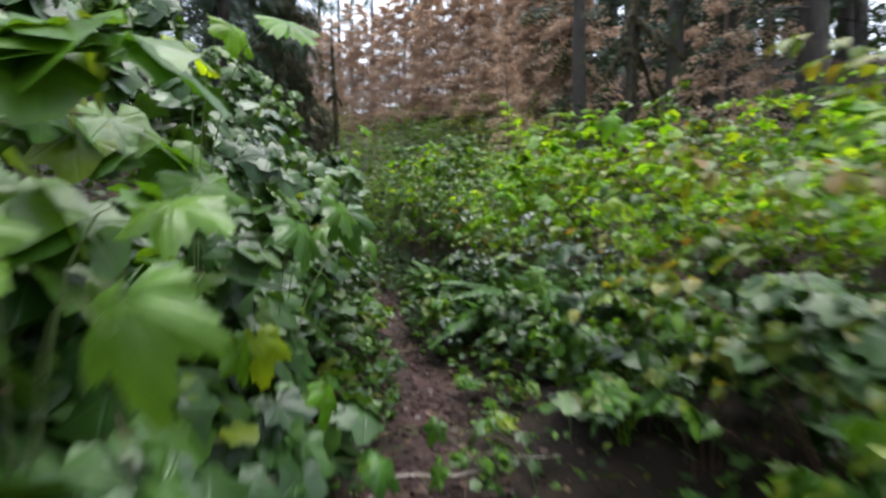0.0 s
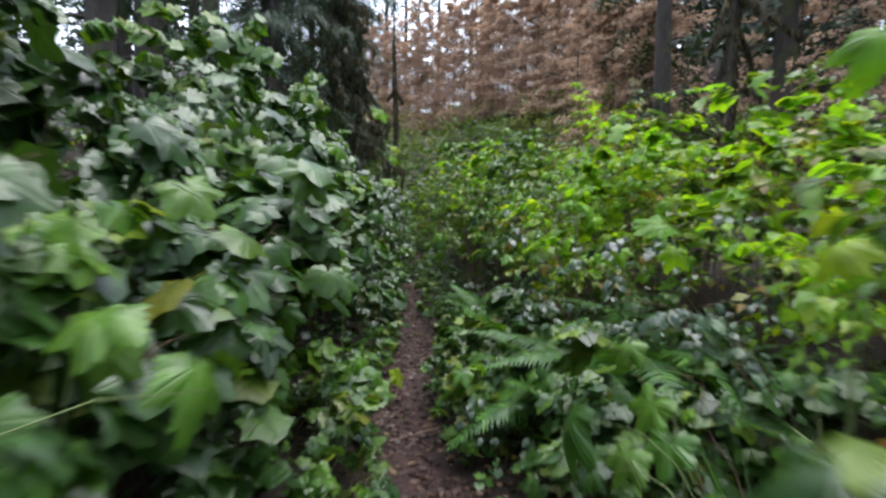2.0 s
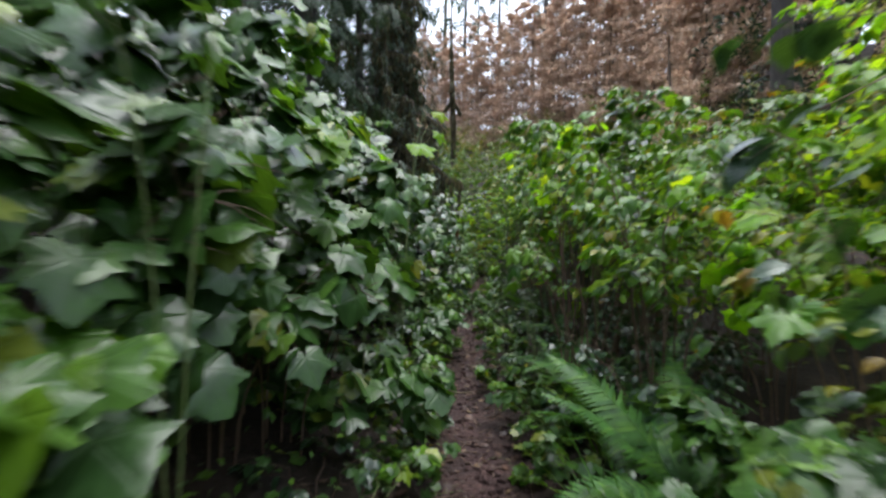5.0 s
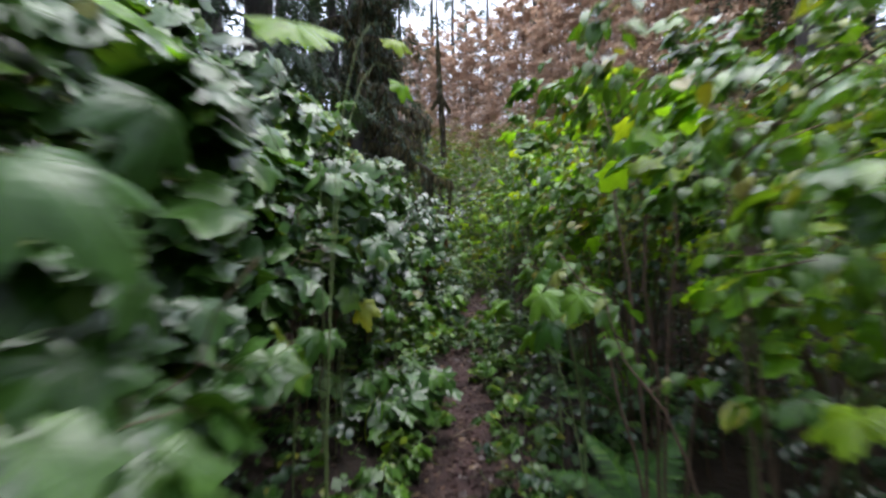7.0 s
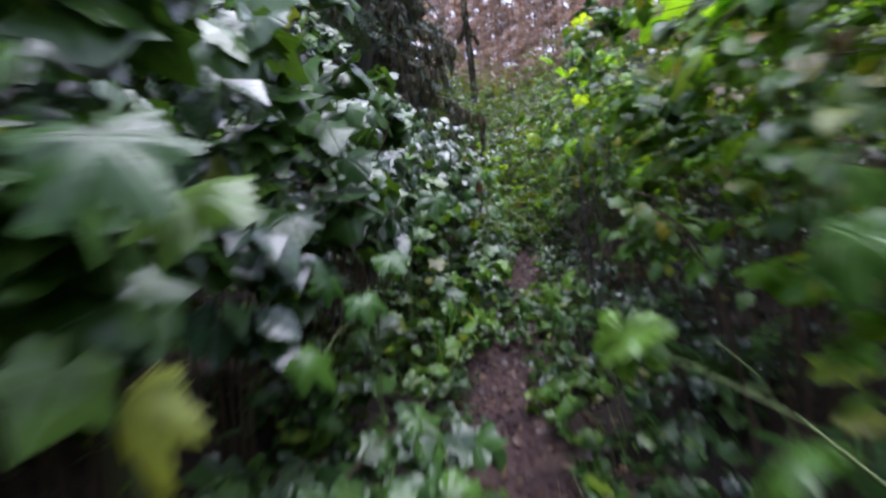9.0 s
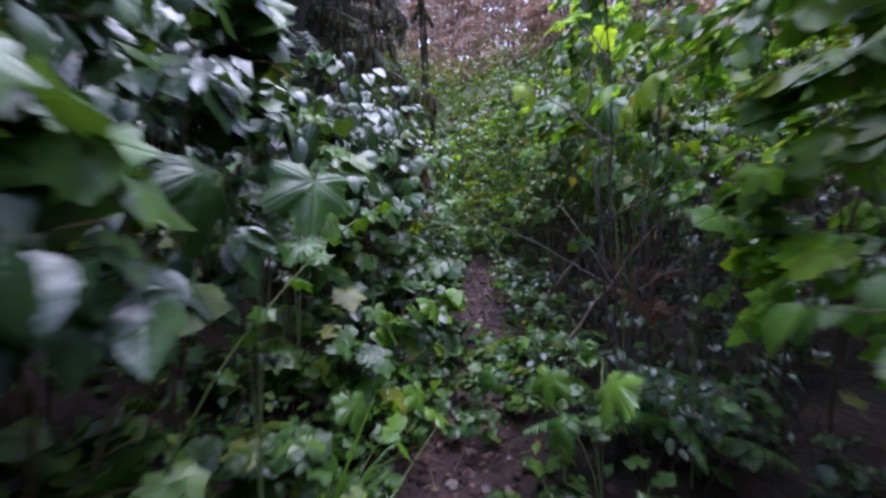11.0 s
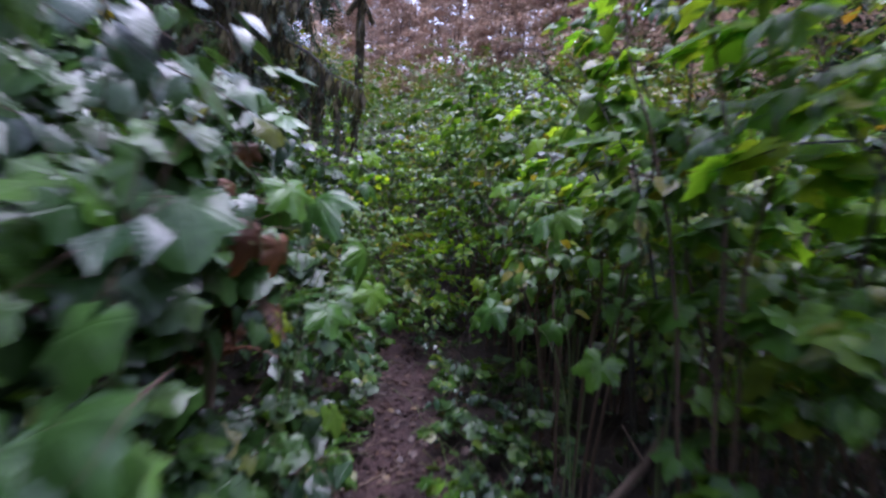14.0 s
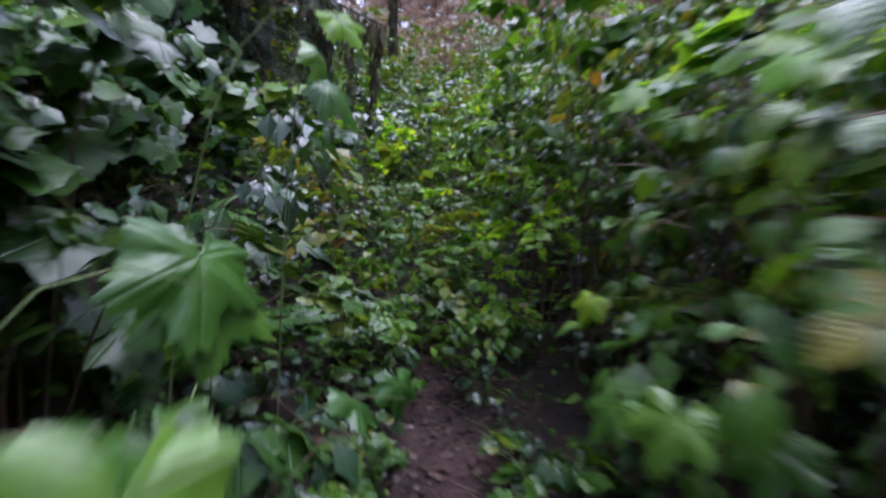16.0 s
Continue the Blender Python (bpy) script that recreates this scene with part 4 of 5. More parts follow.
def woods():
    r = np.random.default_rng(21)
    conifer = "tall dark conifer with wet bark and drooping branches"
    for bearing, dist, h, rad, first in ((16, 24, 26, 0.36, 2.4), (31, 21, 26, 0.33, 4.0), (38, 18, 24, 0.3, 4.0),
                                         (9.5, 40, 27, 0.3, 7.0), (-3, 60, 28, 0.4, 8),
                                         (12.5, 47, 28, 0.4, 8), (19, 40, 28, 0.4, 6), (24, 33, 27, 0.4, 6), (31, 28, 26, 0.4, 6), (44, 24, 26, 0.4, 5)):
        x, y = from_start(bearing, dist)
        tree("conifer_tree", conifer, x, y, r, h, rad, first, 34, 3.2, 0.35, 38, 0.55, NEEDLE, BARK, SPRAY_LOW, group="tall conifers")
    for x, y, h, rad, first, reach in ((-7.4, 16.0, 22, 0.35, 1.8, 2.8), (-8.2, 10.5, 22, 0.3, 2.2, 2.4),
                                       (-7.5, 6.5, 24, 0.35, 3, 3.0), (-9.5, 13.5, 24, 0.35, 2.5, 3.0), (-9.4, 27.5, 24, 0.35, 2.0, 2.8),
                                       (-8, 1, 24, 0.4, 3, 3.0), (-12, 20, 24, 0.4, 3, 3), (-12.5, 34, 24, 0.4, 2.5, 3)):
        tree("conifer_tree", "dark conifer with low drooping branches on the bank", x, y, r, h, rad, first, 40, reach, 0.5, 50, 0.34, NEEDLE, BARK, SPRAY,
             group="conifers on the bank")
    for x, y in ((-6.9, 15.2), (-8.3, 21.8), (-7.2, 23.4)):
        tree("conifer_tree", "dark conifer with dense boughs that droop to the undergrowth", x, y, r, 18, 0.2, 0.6, 84, 2.7, 0.5, 76, 0.4, NEEDLE, BARK, SPRAY,
             wide=0.9, group="conifers on the bank")
    # Surrounding conifers, most of them out of view, added to block low sky light.
    for k in range(64):
        a = 34 + 300 * ((k * 0.618) % 1)
        x, y = from_start(a, 15 + 26 * ((k * 0.414) % 1))
        y += 5
        if abs(x - trail_x(y)) < 4:
            continue
        tree("conifer_tree", conifer, x, y, r, r.uniform(17, 26), 0.36, 2.0, 34, 3.4, 0.4, 11, 1.1, NEEDLE, BARK, SPRAY_LOW, group="tall conifers")
    for k in range(50):
        x, y = from_start(-26 + 66 * ((k * 0.618) % 1) if k < 28 else 14 + 28 * ((k * 0.618) % 1), (56 if k < 28 else 30) + 22 * ((k * 0.414) % 1))
        tree("conifer_tree", conifer, x, y, r, r.uniform(20, 28), 0.36, 3.0, 34, 3.4, 0.4, 11, 1.1, NEEDLE, BARK, SPRAY_LOW, group="tall conifers")
    for k in range(60):
        x, y = from_start(-18 + 35 * ((k * 0.618) % 1), 29 + 30 * ((k * 0.381) % 1))
        tree("rust_leaved_tree", "slender tree covered in rust-brown autumn foliage", x, y, r, r.uniform(9, 14), 0.065, 0.3, 40, 2.6, 0.1, 74, 0.21,
             LEAF_RUST, BARK_BROWN, LEAFLET, droop=(-0.3, 0.9), wide=1.4, group="rust-brown trees")
    for bearing, dist in ((30, 17), (34, 19), (24, 24), (8.2, 24), (27, 21)):
        x, y = from_start(bearing, dist)
        tree("rust_leaved_tree", "slender tree with rust-brown autumn foliage", x, y, r, 8, 0.09, 0.8, 34, 1.7, 0.1, 110, 0.11,
             LEAF_RUST, BARK_BROWN, LEAFLET, droop=(-0.3, 0.9), wide=1.1, group="rust-brown trees")


def moss_drape(r, line, radii, count, long):
    """Hanging strands of moss along a limb or trunk."""
    i = r.integers(len(line) - 1, size=count)
    f = r.random(count)[:, None]
    a = r.uniform(0, 2 * np.pi, count)
    c = line[i] * (1 - f) + line[i + 1] * f + np.stack([np.cos(a), np.sin(a), 0 * a], 1) * radii[i][:, None]
    return scatter(DIAMOND[0], leaf_poses(c, a, r.uniform(1.2, 1.55, count), r.normal(0, 0.4, count), long * r.uniform(0.4, 1.3, count)) * np.array((0.35, 1, 0.35, 1)))


def mossy_trunks():
    """Old leaning trunks on the bank, bearded with moss, with drooping dead limbs."""
    r = np.random.default_rng(51)
    for x, y, h, rad, lean in ((*from_start(21.3, 18), 20, 0.2, 0.3), (-8.6, 24.5, 16, 0.5, -0.6), (-6.9, 31.5, 12, 0.16, 0.3)):
        root = new("mossy_tree")
        root.location = (x, y, float(hills(x, y)))
        tagged(root, "old dark trunk bearded with hanging moss and drooping limbs", "tree", "mossy trees")
        v, t, line = trunk_shape(r, h, rad, 0.5, 1.7)
        line = line + np.stack([lean * line[:, 2] / h, 0 * line[:, 2], 0 * line[:, 2]], 1)
        v[:, 0] += lean * v[:, 2] / h
        part("trunk", mesh_of("trunk", v, t, BARK), root)
        radii = rad * (1 - 0.85 * np.linspace(0, 1, len(line)))
        drapes = [moss_drape(r, line[2:12], radii[2:12], 2200, 0.3)]
        for k in range(6):
            high = r.uniform(1.8, min(0.8 * h, 6.5))
            c = np.array([np.interp(high, line[:, 2], line[:, a]) for a in range(3)])
            p, q = limb_shape(r, c, r.uniform(0, 6.28), r.uniform(0.7, 1.8) * (1 if rad > 0.18 else 0.5), r.uniform(0.8, 1.8), 0.04)
            part("limb", mesh_of("limb", *tube(p, q, 5), BARK), root)
            drapes.append(moss_drape(r, p, q, 480, 0.26))
        v, t = joined([(a, b) for a, b, c in drapes])
        part("moss", mesh_of("moss", v, t, MOSS, np.concatenate([c for a, b, c in drapes])), root, "brown-green hanging moss", kind="stuff")


def mossy_conifer(x, y, h, rad):
    """A tall conifer whose long boughs sweep down over the trail side, hung with moss and dark needles."""
    r = np.random.default_rng(52)
    root = new("conifer_tree")
    root.location = (x, y, float(hills(x, y)))
    tagged(root, "old grey-barked conifer with sweeping boughs bearded with hanging moss", "tree", "mossy trees")
    v, t, line = trunk_shape(r, h, rad, 0.3, 1.5)
    part("trunk", mesh_of("trunk", v, t, BARK), root)
    drapes, needles = [], []
    for k in range(36):
        high = 1.7 + 8.5 * (k / 36) ** 1.2
        c = np.array([np.interp(high, line[:, 2], line[:, a]) for a in range(3)])
        az = r.normal(-0.25, 0.75) if k % 3 else r.uniform(0, 6.28)
        p, q = limb_shape(r, c, az, r.uniform(1.5, 3.0) * (1 - 0.02 * k), r.uniform(0.05, 0.4), 0.05)
        part("limb", mesh_of("limb", *tube(p, q, 5), BARK), root)
        drapes.append(moss_drape(r, p, q, 260, 0.3))
        for j in range(10):
            f = r.uniform(1.2, 5.9)
            a = p[int(f)] + (p[int(f) + 1] - p[int(f)]) * (f % 1)
            m = r.uniform(0.5, 1.1)
            strand = a + np.stack([0.1 * m * r.normal(size=6).cumsum() * 0.4, 0.1 * m * r.normal(size=6).cumsum() * 0.4, -m * np.linspace(0, 1, 6)], 1)
            drapes.append(moss_drape(r, strand, np.linspace(0.05, 0.015, 6), 70, 0.2))
            needles.append(leaf_poses(strand[r.integers(6, size=14)] + r.normal(0, 0.06, (14, 3)), r.uniform(0, 6.28, 14), r.uniform(0.6, 1.5, 14),
                                      r.normal(0, 0.5, 14), r.uniform(0.15, 0.35, 14)))
    v, t = joined([(a, b) for a, b, c in drapes])
    part("moss", mesh_of("moss", v, t, MOSS, np.concatenate([c for a, b, c in drapes])), root, "brown-green hanging moss", kind="stuff")
    v, t, uv = scatter(SPRAY, np.concatenate(needles))
    part("crown", mesh_of("crown", v, t, NEEDLE, uv), root, kind="stuff")


def bare_sapling(x, y, r, height):
    """A thin dark sapling of a few forked bare stems, leafy only at its top."""
    root = new("sapling")
    root.location = (x, y, float(hills(x, y)))
    tagged(root, "thin dark forked sapling with bright green leaves at its top", "sapling", "saplings")
    for k in range(3):
        s = np.linspace(0, 1, 9)
        az = 2.1 * k + r.uniform(0, 0.6)
        line = np.stack([np.cos(az) * 0.28 * s ** 1.3, np.sin(az) * 0.28 * s ** 1.3, height * r.uniform(0.85, 1.05) * s - 0.1], 1)
        line[:, :2] += 0.02 * r.normal(size=(9, 2)) * s[:, None]
        part("stem", mesh_of("stem", *tube(line, 0.008 * (1 - 0.7 * s), 6), BARK), root)
        for j in (3, 4, 5, 6, 7):
            d = np.array((r.normal(0, 0.5), r.normal(0, 0.5), r.uniform(0.5, 1.0))) * 0.45
            part("twig", mesh_of("twig", *tube([line[j], line[j] + d * 0.5 + (0, 0, 0.02), line[j] + d], (0.005, 0.004, 0.002), 4), BARK), root)
            if j > 4:
                part("leaf", H_BRIGHT[j % 3], root, place=Matrix(leaf_pose(line[j] + d, r.uniform(0, 6.28), r.uniform(0.2, 0.7), r.normal(0, 0.3), 0.1).tolist()))


def fallen_branch(a, b, rad, label):
    """A bare dead branch with a few stubs, lying between the points a and b."""
    r = np.random.default_rng(61)
    root = new("fallen_branch")
    root.location = a
    tagged(root, label, "branch")
    s = np.linspace(0, 1, 11)[:, None]
    line = (np.array(b) - np.array(a)) * s + 0.025 * r.normal(size=(11, 3)) * s
    part("limb", mesh_of("limb", *tube(line, rad * (1 - 0.6 * s[:, 0]), 8), BARK_BROWN), root)
    for k in (3, 5, 7, 9):
        d = r.normal(size=3)
        part("twig", mesh_of("twig", *tube([line[k], line[k] + d * 0.05, line[k] + d * 0.13], (rad * 0.4, rad * 0.3, rad * 0.1), 5), BARK_BROWN), root)


def grass_tufts():
    """Tufts of long grass blades that bend over the trail edge."""
    r = np.random.default_rng(71)
    s = np.linspace(0, 1, 6)
    blades = []
    for bend in (0.35, 0.6, 0.9):
        w = 0.011 * (1 - s ** 2) + 0.0005
        y, z = bend * s ** 1.6, s - 0.45 * bend * s ** 2.4
        v = np.concatenate([np.stack([-w, y, z + 0.003], 1), np.stack([0 * w, y, z], 1), np.stack([w, y, z + 0.003], 1)])
        i = np.arange(5)
        t = np.concatenate([np.stack([i + a, i + a + 6, i + a + 7], 1) for a in (0, 6)] + [np.stack([i + a, i + a + 7, i + a + 1], 1) for a in (0, 6)])
        blades.append(mesh_of("blade", v, t, LEAF_LIGHT, np.stack([np.full(18, 0.15), np.tile(s, 3)], 1)))
    for y, u in ((2.6, 1.1), (3.5, 1.2), (4.1, 0.9), (5.9, 0.7), (6.7, 0.55), (7.6, 0.75), (9.6, -0.6), (11.7, -0.45), (13.1, 0.5), (3.2, 1.3)):
        x, y = beside(y, u)
        root = new("grass_tuft")
        root.location = (x, y, float(hills(x, y)) - 0.01)
        tagged(root, "tuft of long green grass blades bending over the trail edge", "grass", "grass tufts")
        for k in range(11):
            part("blade", blades[k % 3], root, place=pose(r.normal(0, 0.02), r.normal(0, 0.02), 0, r.normal(0, 12), r.normal(0, 12), r.uniform(0, 360))
                 @ Matrix.Scale(r.uniform(0.35, 0.75), 4))


def dead_ferns():
    """Withered fern crowns with rust-brown hanging fronds."""
    r = np.random.default_rng(72)
    meshes = leaf_meshes("frond", FRONDS, LEAF_DEAD)
    for y, u, long, up, count in ((13.6, 1.1, 0.5, 0.25, 9), (15.4, -1.0, 0.6, 0.25, 9), (14.6, 1.3, 0.6, 0.25, 9), (15.0, -0.85, 0.6, 1.0, 16)):
        x, y = beside(y, u)
        root = new("dead_fern")
        root.location = (x, y, float(hills(x, y)))
        tagged(root, "withered fern with drooping rust-brown fronds under the bushes", "fern", "dead ferns")
        part("stem", mesh_of("stem", *tube([(0, 0, -0.1), (0.02, 0.01, up * 0.5), (0, 0, up + 0.02)], (0.03, 0.028, 0.022), 7), BARK_BROWN), root)
        for k in range(count):
            part("frond", meshes[r.integers(3)], root, place=Matrix(leaf_pose((0, 0, up), 0.7 * k + r.normal(0, 0.2), -r.uniform(0.2, 0.9) if up < 1 else r.uniform(0.3, 1.3), r.normal(0, 0.3),
                                                                             long * r.uniform(0.7, 1.1)).tolist()))


def sticks():
    """Bare sticks lying across the trail."""
    r = np.random.default_rng(73)
    for k, (y, u, long, turn, pale) in enumerate(((2.55, 0.3, 0.9, 0.05, 1), (4.9, 0.05, 0.4, 0.7, 0), (6.9, -0.1, 0.35, 2.3, 0), (8.9, 0.1, 0.4, 0.4, 0),
                                                  (10.4, 0.0, 0.5, 1.0, 0), (13.6, 0.05, 0.4, 2.6, 0), (15.6, -0.05, 0.45, 0.8, 0))):
        x, y = beside(y, u)
        s = np.linspace(-0.5, 0.5, 9)
        px, py = x + np.cos(turn) * long * s, y + np.sin(turn) * long * s + r.normal(0, 0.008, 9)
        line = np.stack([px, py, hills(px, py) + 0.008 + r.uniform(0, 0.006, 9)], 1)
        stick = new("stick", mesh_of("stick", *tube(line, 0.009 * (1 - 0.5 * (s + 0.5)), 6), STICK_PALE if pale else BARK_BROWN))
        tagged(stick, "pale bare stick lying across the trail" if pale else "dark wet stick lying on the trail", "stick", "sticks on the trail")


def litter():
    r = np.random.default_rng(31)
    n = 3600
    y = r.uniform(-1, 19, n)
    x = trail_x(y) + r.normal(0, 0.4, n)
    mats = leaf_poses(np.stack([x, y, hills(x, y) + 0.012], 1), r.uniform(0, 6.28, n), r.normal(0, 0.2, n), r.normal(0, 0.3, n), r.uniform(0.012, 0.045, n))
    v, t, uv = scatter(LOBED_LOW[0], mats)
    tagged(new("leaf_litter", mesh_of("leaf_litter", v, t, LEAF_LITTER, uv)), "wet brown fallen leaves scattered over the trail", "leaf litter", kind="stuff")


def trail_debris():
    """Clods of wet earth and short broken twigs strewn over the trail."""
    r = np.random.default_rng(32)
    n = 2600
    y = r.uniform(1.5, 19, n)
    x = trail_x(y) + r.normal(0, 0.2, n)
    octa = np.array(((1, 0, 0), (0.3, 0.9, 0.1), (-0.9, 0.5, 0), (-0.7, -0.7, 0.1), (0.5, -0.9, 0), (0.05, 0, 0.75), (0, 0, -0.5)))
    faces = np.array([(i, (i + 1) % 5, 5) for i in range(5)] + [((i + 1) % 5, i, 6) for i in range(5)])
    mats = leaf_poses(np.stack([x, y, hills(x, y) + 0.003], 1), r.uniform(0, 6.28, n), r.normal(0, 0.3, n), r.normal(0, 0.3, n), 0.007 + 0.026 * r.random(n) ** 3)
    v, t, uv = scatter((octa, faces, octa[:, :2]), mats)
    me = mesh_of("earth_clods", v + r.normal(0, 0.0015, v.shape), t, SOIL, smooth=False)
    me.attributes.new("trodden", 'FLOAT', 'POINT').data.foreach_set("value", np.ones(len(v), np.float32))
    tagged(new("earth_clods", me), "small clods of wet brown earth on the trail", "earth", kind="stuff")
    twigs = []
    for k in range(650):
        y = r.uniform(1.5, 19)
        x = float(trail_x(y)) + r.normal(0, 0.33)
        a, long = r.uniform(0, 6.28), r.uniform(0.04, 0.2)
        px, py = x + np.cos(a) * long * np.array((-0.5, 0, 0.5)), y + np.sin(a) * long * np.array((-0.5, 0, 0.5))
        twigs.append(tube(np.stack([px, py, hills(px, py) + 0.008], 1), (0.003, 0.0026, 0.0015), 4))
    tagged(new("twig_litter", mesh_of("twig_litter", *joined(twigs), BARK_BROWN)), "short broken brown twigs strewn over the trail", "twigs", kind="stuff")


CANES_A = (
    ("LIGHT", 0.13, (-0.33, 0.56, 1.36), (-0.51, 0.59, 1.45), (-0.43, 0.84, 1.49)),
    ("BRIGHT", 0.12, (-0.48, 1.37, 1.13), (-0.74, 1.85, 0.90)),
    ("BRIGHT", 0.13, (-0.36, 1.38, 2.02), (-0.63, 1.62, 2.11), (-0.76, 1.61, 2.02)),
    ("LIGHT", 0.10, (-0.04, 2.36, 0.47), (-0.13, 1.42, 0.75), (-0.03, 1.93, 0.47)),
    ("LIGHT", 0.13, (-0.44, 1.06, 1.54), (-0.32, 1.30, 1.45), (-0.28, 1.65, 1.52), (-0.29, 2.39, 1.38)),
    ("BRIGHT", 0.12, (-0.49, 1.34, 1.12), (-0.32, 1.53, 0.93)),
)
CANES_B = (
    ("LIGHT", 0.13, (-0.32, 1.77, 1.50), (-0.60, 2.84, 1.73), (-0.56, 2.43, 1.45)),
    ("DARK", 0.12, (0.32, 2.71, 1.22), (0.52, 2.98, 1.02), (0.59, 2.24, 1.35), (0.57, 2.29, 1.11)),
    ("BRIGHT", 0.11, (0.77, 3.59, 1.67), (1.03, 2.93, 1.61), (0.97, 2.78, 2.07), (0.94, 2.53, 1.95)),
    ("BRIGHT", 0.13, (-0.82, 5.55, 2.61), (-0.88, 4.70, 2.16), (-0.61, 5.41, 0.44)),
    ("LIGHT", 0.12, (-1.11, 4.47, 1.24), (-1.35, 4.57, 1.26), (-1.25, 4.73, 1.23), (-0.97, 4.41, 1.18)),
    ("LIGHT", 0.13, (-1.33, 4.62, 1.73), (-0.96, 4.42, 1.62), (-1.09, 4.39, 1.87), (-1.26, 4.93, 1.40), (-1.02, 4.90, 1.47)),
)
CANES_C = (
    ("LIGHT", 0.12, (-0.84, 3.80, 1.22), (-1.18, 4.82, 1.43), (-0.97, 4.35, 1.27), (-1.29, 4.55, 1.28)),
    ("BRIGHT", 0.15, (-1.56, 9.10, 2.93), (-1.25, 7.56, 2.25), (-1.65, 9.45, 2.81), (-1.49, 7.37, 2.19)),
    ("DARK", 0.15, (-1.24, 7.01, 1.82), (-1.34, 7.26, 1.98), (-1.35, 7.31, 1.42), (-1.38, 7.15, 1.55)),
    ("LIGHT", 0.13, (-0.83, 8.51, 1.55), (-0.68, 8.45, 1.55), (-0.80, 8.49, 1.44), (-1.16, 9.76, 1.37)),
    ("DARK", 0.13, (-0.94, 9.46, 0.91), (-0.78, 8.92, 1.62), (-1.64, 8.29, 1.41), (-1.77, 8.61, 1.34)),
    ("LIGHT", 0.14, (-1.15, 9.71, 1.39), (-0.88, 9.43, 1.59), (-0.92, 9.55, 1.24)),
)
CANES_D = (
    ("YELLOW", 0.13, (-1.83, 9.13, 1.43)),
    ("DARK", 0.15, (-1.66, 9.08, 1.79), (-1.73, 9.17, 1.73), (-2.02, 9.20, 1.78)),
    ("LIGHT", 0.09, (-1.73, 9.71, 1.47), (-1.79, 10.03, 1.55), (-1.96, 9.90, 1.49), (-2.04, 12.27, 0.78), (-1.82, 9.60, 1.36)),
    ("DARK", 0.15, (-2.24, 11.17, 1.78), (-2.11, 11.34, 1.76), (-2.21, 11.64, 1.72)),
    ("LIGHT", 0.12, (-2.21, 11.80, 1.01), (-2.14, 12.37, 0.83), (-1.87, 12.49, 0.89), (-1.59, 12.06, 1.04), (-1.56, 11.98, 0.91), (-1.44, 11.53, 1.24)),
    ("BRIGHT", 0.13, (-1.41, 12.11, 2.10), (-1.29, 12.02, 2.10), (-0.97, 12.17, 1.87), (-1.31, 12.42, 2.08)),
)
CANES_E = (
    ("WAXY", 0.12, (-2.59, 12.26, 2.03), (-2.67, 12.23, 1.74), (-2.54, 12.57, 1.74), (-2.85, 12.54, 1.87), (-2.40, 12.28, 1.84)),
    ("LIGHT", 0.13, (-1.57, 12.74, 2.19), (-1.33, 12.47, 2.12), (-2.49, 12.00, 1.56), (-2.81, 12.60, 1.44)),
    ("LIGHT", 0.12, (-2.36, 14.60, 1.96), (-2.43, 15.04, 1.75), (-2.54, 14.40, 2.13), (-1.96, 15.08, 1.71), (-1.59, 14.67, 1.62)),
    ("DEAD", 0.11, (-3.02, 14.95, 2.15), (-2.59, 14.48, 1.95), (-2.53, 14.10, 2.01), (-3.16, 15.35, 2.36)),
    ("LIGHT", 0.13, (-1.45, 14.40, 2.35), (-1.37, 14.61, 2.26), (-1.56, 14.79, 2.06), (-1.78, 14.61, 2.12)),
    ("LIGHT", 0.14, (-2.52, 14.50, 2.11), (-1.81, 14.69, 2.11), (-2.50, 15.12, 1.75), (-2.57, 15.34, 1.87), (-2.53, 14.78, 1.69), (-1.68, 15.64, 1.87)),
)
CANES_F = (
    ("BRIGHT", 0.12, (-2.99, 15.31, 1.52), (-1.87, 16.31, 2.86), (-2.69, 16.15, 2.47), (-1.07, 16.40, 1.58)),
    ("LIGHT", 0.14, (-2.58, 15.35, 1.82), (-2.62, 15.34, 1.62), (-2.52, 16.23, 1.38), (-2.66, 16.20, 1.31)),
    ("LIGHT", 0.12, (-2.01, 15.93, 1.51), (-1.73, 15.73, 1.52), (-2.70, 16.08, 2.27), (-2.85, 16.34, 2.44)),
    ("BRIGHT", 0.08, (-2.00, 16.29, 1.69), (-1.74, 16.72, 1.54)),
    ("BRIGHT", 0.13, (-1.35, 13.51, 2.44), (-1.10, 13.77, 2.44), (-1.17, 14.02, 2.68)),
    ("BRIGHT", 0.11, (0.54, 5.73, 2.28), (0.64, 5.41, 2.23), (0.59, 4.99, 1.58), (0.37, 5.24, 1.54)),
)
CANES_G = (
    ("LIGHT", 0.12, (-0.32, 8.10, 2.05), (-0.42, 8.24, 1.99), (-0.16, 7.85, 2.06), (-0.56, 8.55, 2.15)),
    ("BRIGHT", 0.11, (-0.10, 9.00, 1.78), (-0.18, 7.68, 1.38), (0.04, 8.02, 1.51)),
    ("BRIGHT", 0.10, (0.99, 4.51, 1.66), (0.87, 4.57, 1.53), (1.02, 4.14, 1.55)),
    ("LIGHT", 0.13, (0.66, 3.30, 1.06), (0.70, 3.15, 0.98), (0.77, 4.01, 1.09)),
    ("LIGHT", 0.12, (-1.93, 15.69, 1.58), (-1.65, 15.29, 1.62), (-1.35, 15.25, 1.86), (-1.65, 16.28, 1.15)),
)


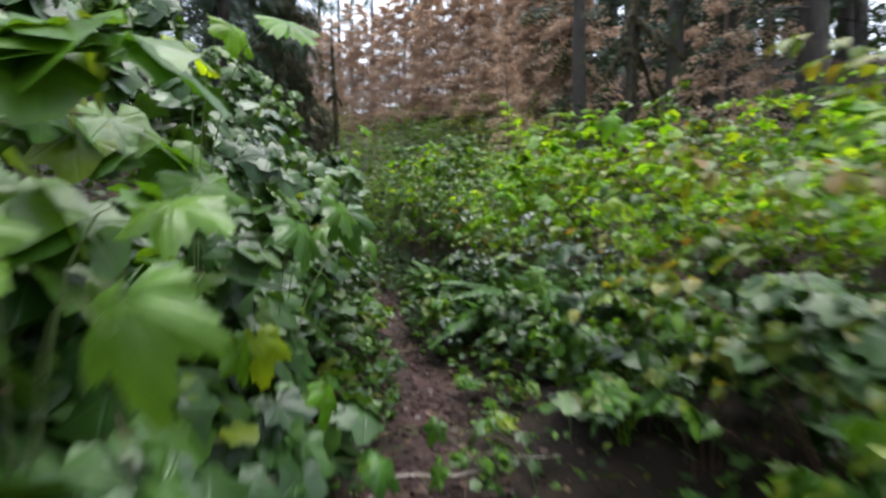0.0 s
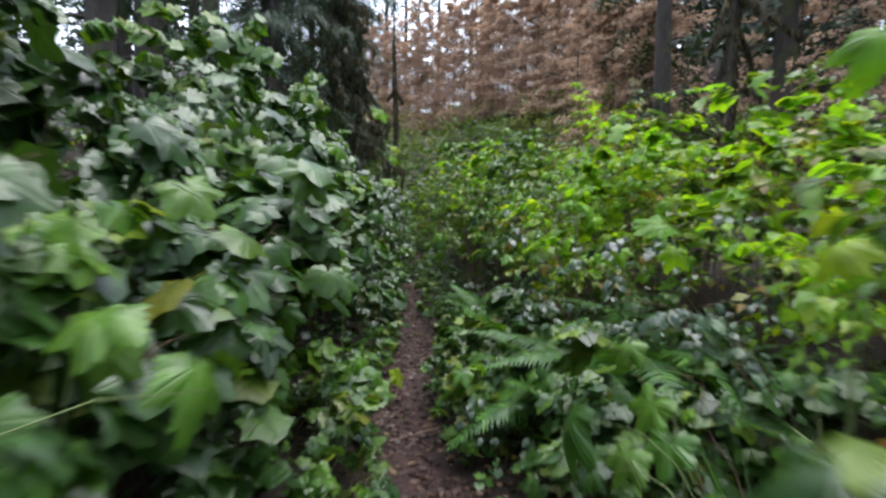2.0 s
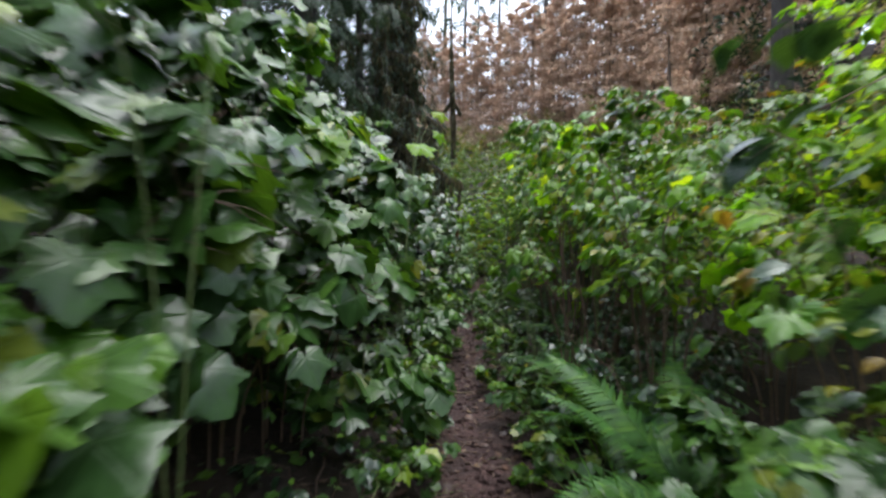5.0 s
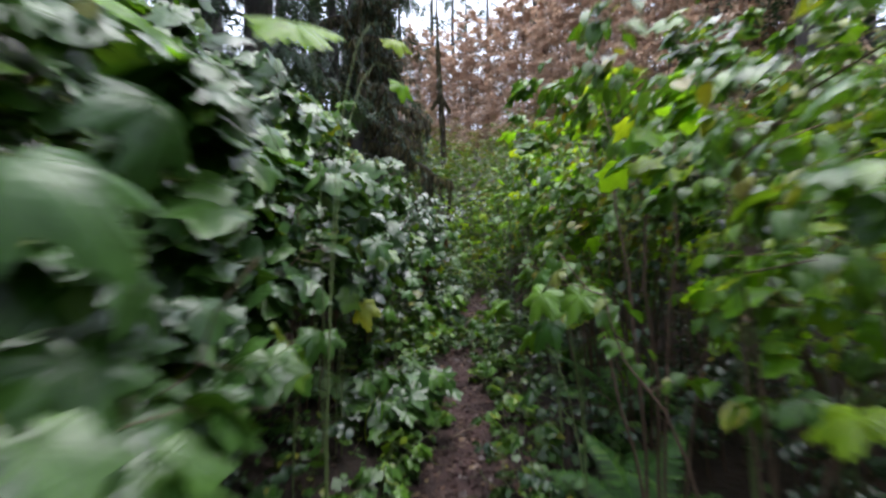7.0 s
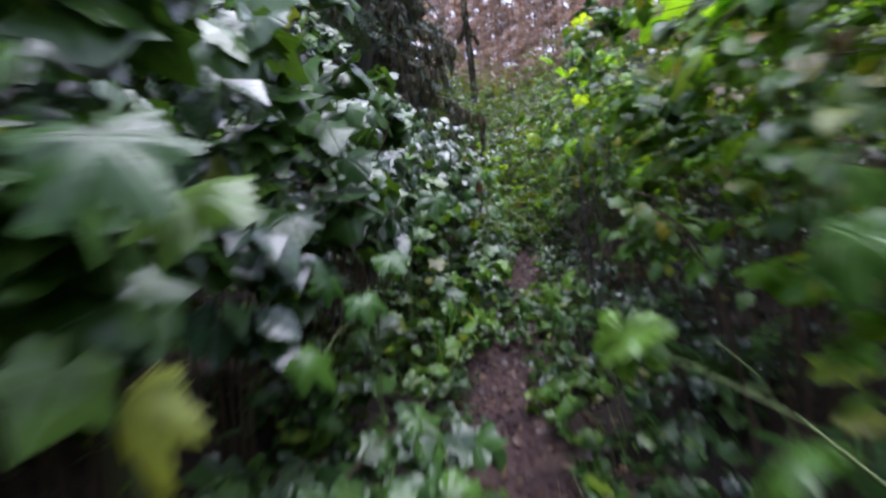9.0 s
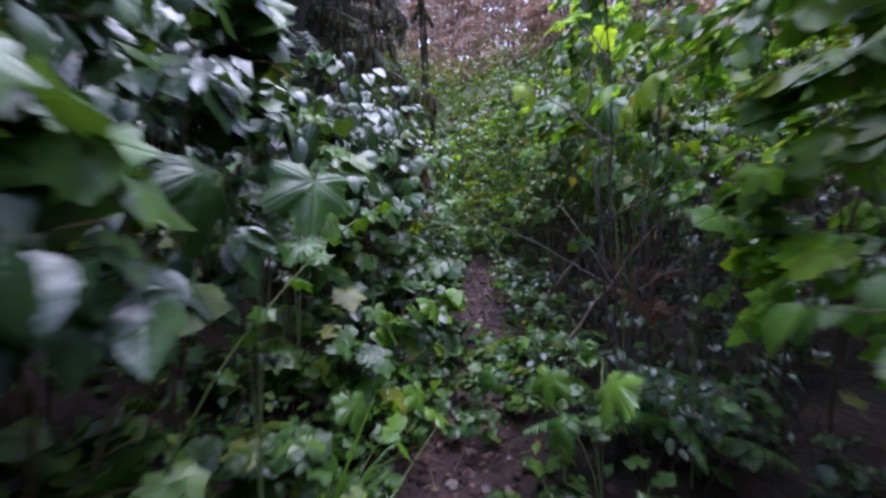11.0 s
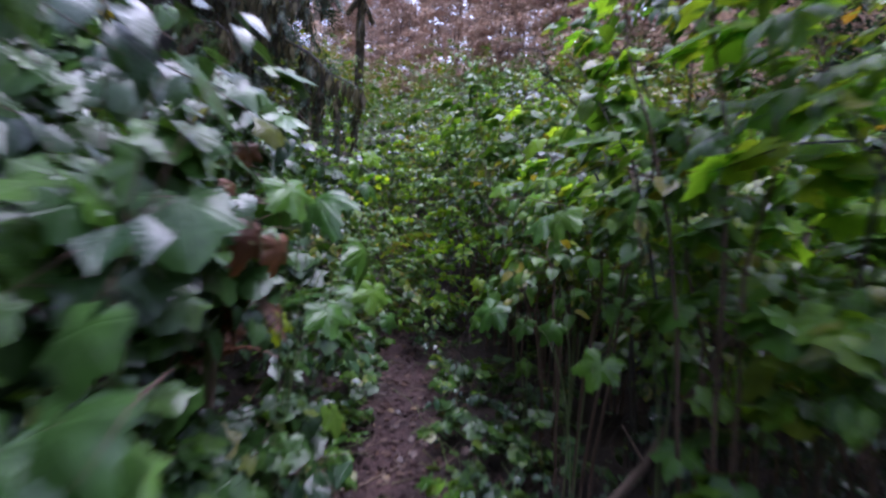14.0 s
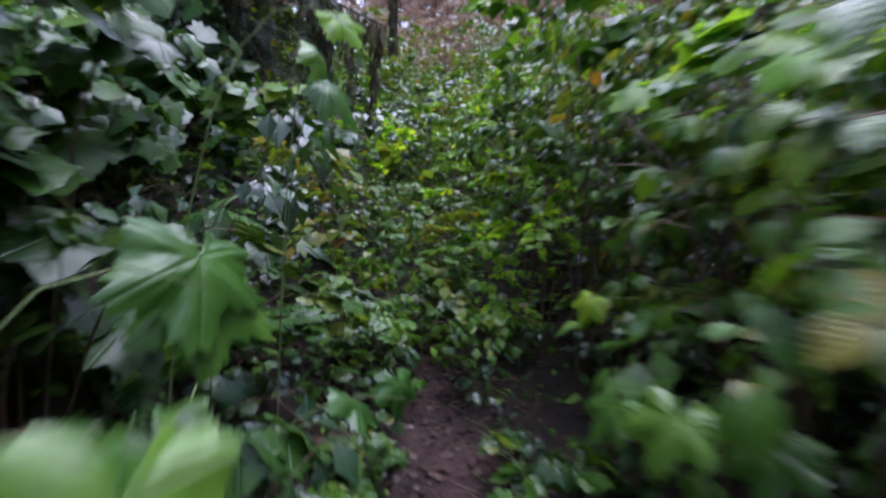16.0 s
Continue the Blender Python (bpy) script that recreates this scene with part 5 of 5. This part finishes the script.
def leafy_canes(rows):
    """Single canes that reach out beside the trail, with large leaves at their tips."""
    r = np.random.default_rng(41)
    sets = {"LIGHT": (H_MID, "light green"), "BRIGHT": (H_BRIGHT, "yellow-green"), "DARK": (H_DARK, "dark green"), "WAXY": (M_WAXY, "waxy dark green"),
            "DEAD": (M_DEAD, "withered brown"), "YELLOW": (M_YELLOW, "yellowing")}
    halves = [(kind, size, [p for p in tips if (p[0] > trail_x(p[1])) == right]) for kind, size, *tips in rows for right in (False, True)]
    for kind, size, tips in halves:
        if not tips:
            continue
        tips = np.array(tips)
        c = tips.mean(0)
        side = 1 if c[0] > trail_x(c[1]) else -1
        u = max(0.55, abs(c[0] - trail_x(c[1])) + 0.25)
        x, y = float(trail_x(c[1])) + side * u, float(c[1]) + 0.15
        z = float(hills(x, y))
        root = new("leafy_cane")
        root.location = (x, y, z)
        meshes, colour = sets[kind]
        tagged(root, "arching cane with large wet " + colour + " leaves beside the trail", "plant", "leafy canes")
        s = np.linspace(0, 1, 9)[:, None]
        for tip in tips:
            end = tip - (x, y, z)
            knee = np.array((0.0, 0.0, max(0.3, end[2] * 1.15 + 0.05)))
            line = (1 - s) ** 2 * np.array((0, 0, -0.1)) + 2 * s * (1 - s) * knee + s ** 2 * (end + (0, 0, -0.015))
            part("stem", mesh_of("stem", *tube(line, 0.0032 * (1 - 0.6 * s[:, 0]), 5), STEM_GREEN), root)

            az = (np.pi if side > 0 else 0.0) + r.normal(0, 0.5) + (0.6 if side > 0 else -0.6)
            back = np.array((np.cos(az), np.sin(az), -0.4)) * size * 0.35
            size_here = size * r.uniform(0.8, 1.0)
            part("leaf", meshes[r.integers(len(meshes))], root,
                 place=Matrix(leaf_pose(end - back, az, r.uniform(0.15, 1.1) if kind != "DEAD" else r.uniform(0.9, 1.4), r.normal(0, 0.35), size_here).tolist()))


M_YELLOW = leaf_meshes("leaf", LOBED_FINE, LEAF_YELLOW)
left_thicket()
edge_plants(np.random.default_rng(12), -1, 40, 0.9, 0.43, 2)
edge_plants(np.random.default_rng(16), 1, 38, 1.0, 0.43, 3)
right_growth()
trail_growth()
edge_fringe()
bramble_cane(((-2.8, 11.35, float(hills(-2.8, 11.35)) - 0.05), (-2.62, 11.64, 1.23), (-2.39, 11.98, 1.6), (-2.28, 12.25, 1.72)), np.random.default_rng(55))
ground_cover()
far_growth()
woods()
fallen_branch((-1.72, 14.77, 0.66), (-0.35, 15.27, 2.45), 0.022, "dead reddish-brown branch leaning out of the bushes")
fallen_branch((-1.75, 13.25, 0.5), (-0.6, 13.73, 1.9), 0.012, "thin dead brown branch leaning in the bushes")
mossy_trunks()
mossy_conifer(-6.6, 19.9, 20, 0.26)
bare_sapling(-1.28, 12.5, np.random.default_rng(53), 2.4)
bare_sapling(-0.25, 9.9, np.random.default_rng(54), 2.2)
grass_tufts()
dead_ferns()
sticks()
litter()
trail_debris()
for rows in (CANES_A, CANES_B, CANES_C, CANES_D, CANES_E, CANES_F, CANES_G):
    leafy_canes(rows)
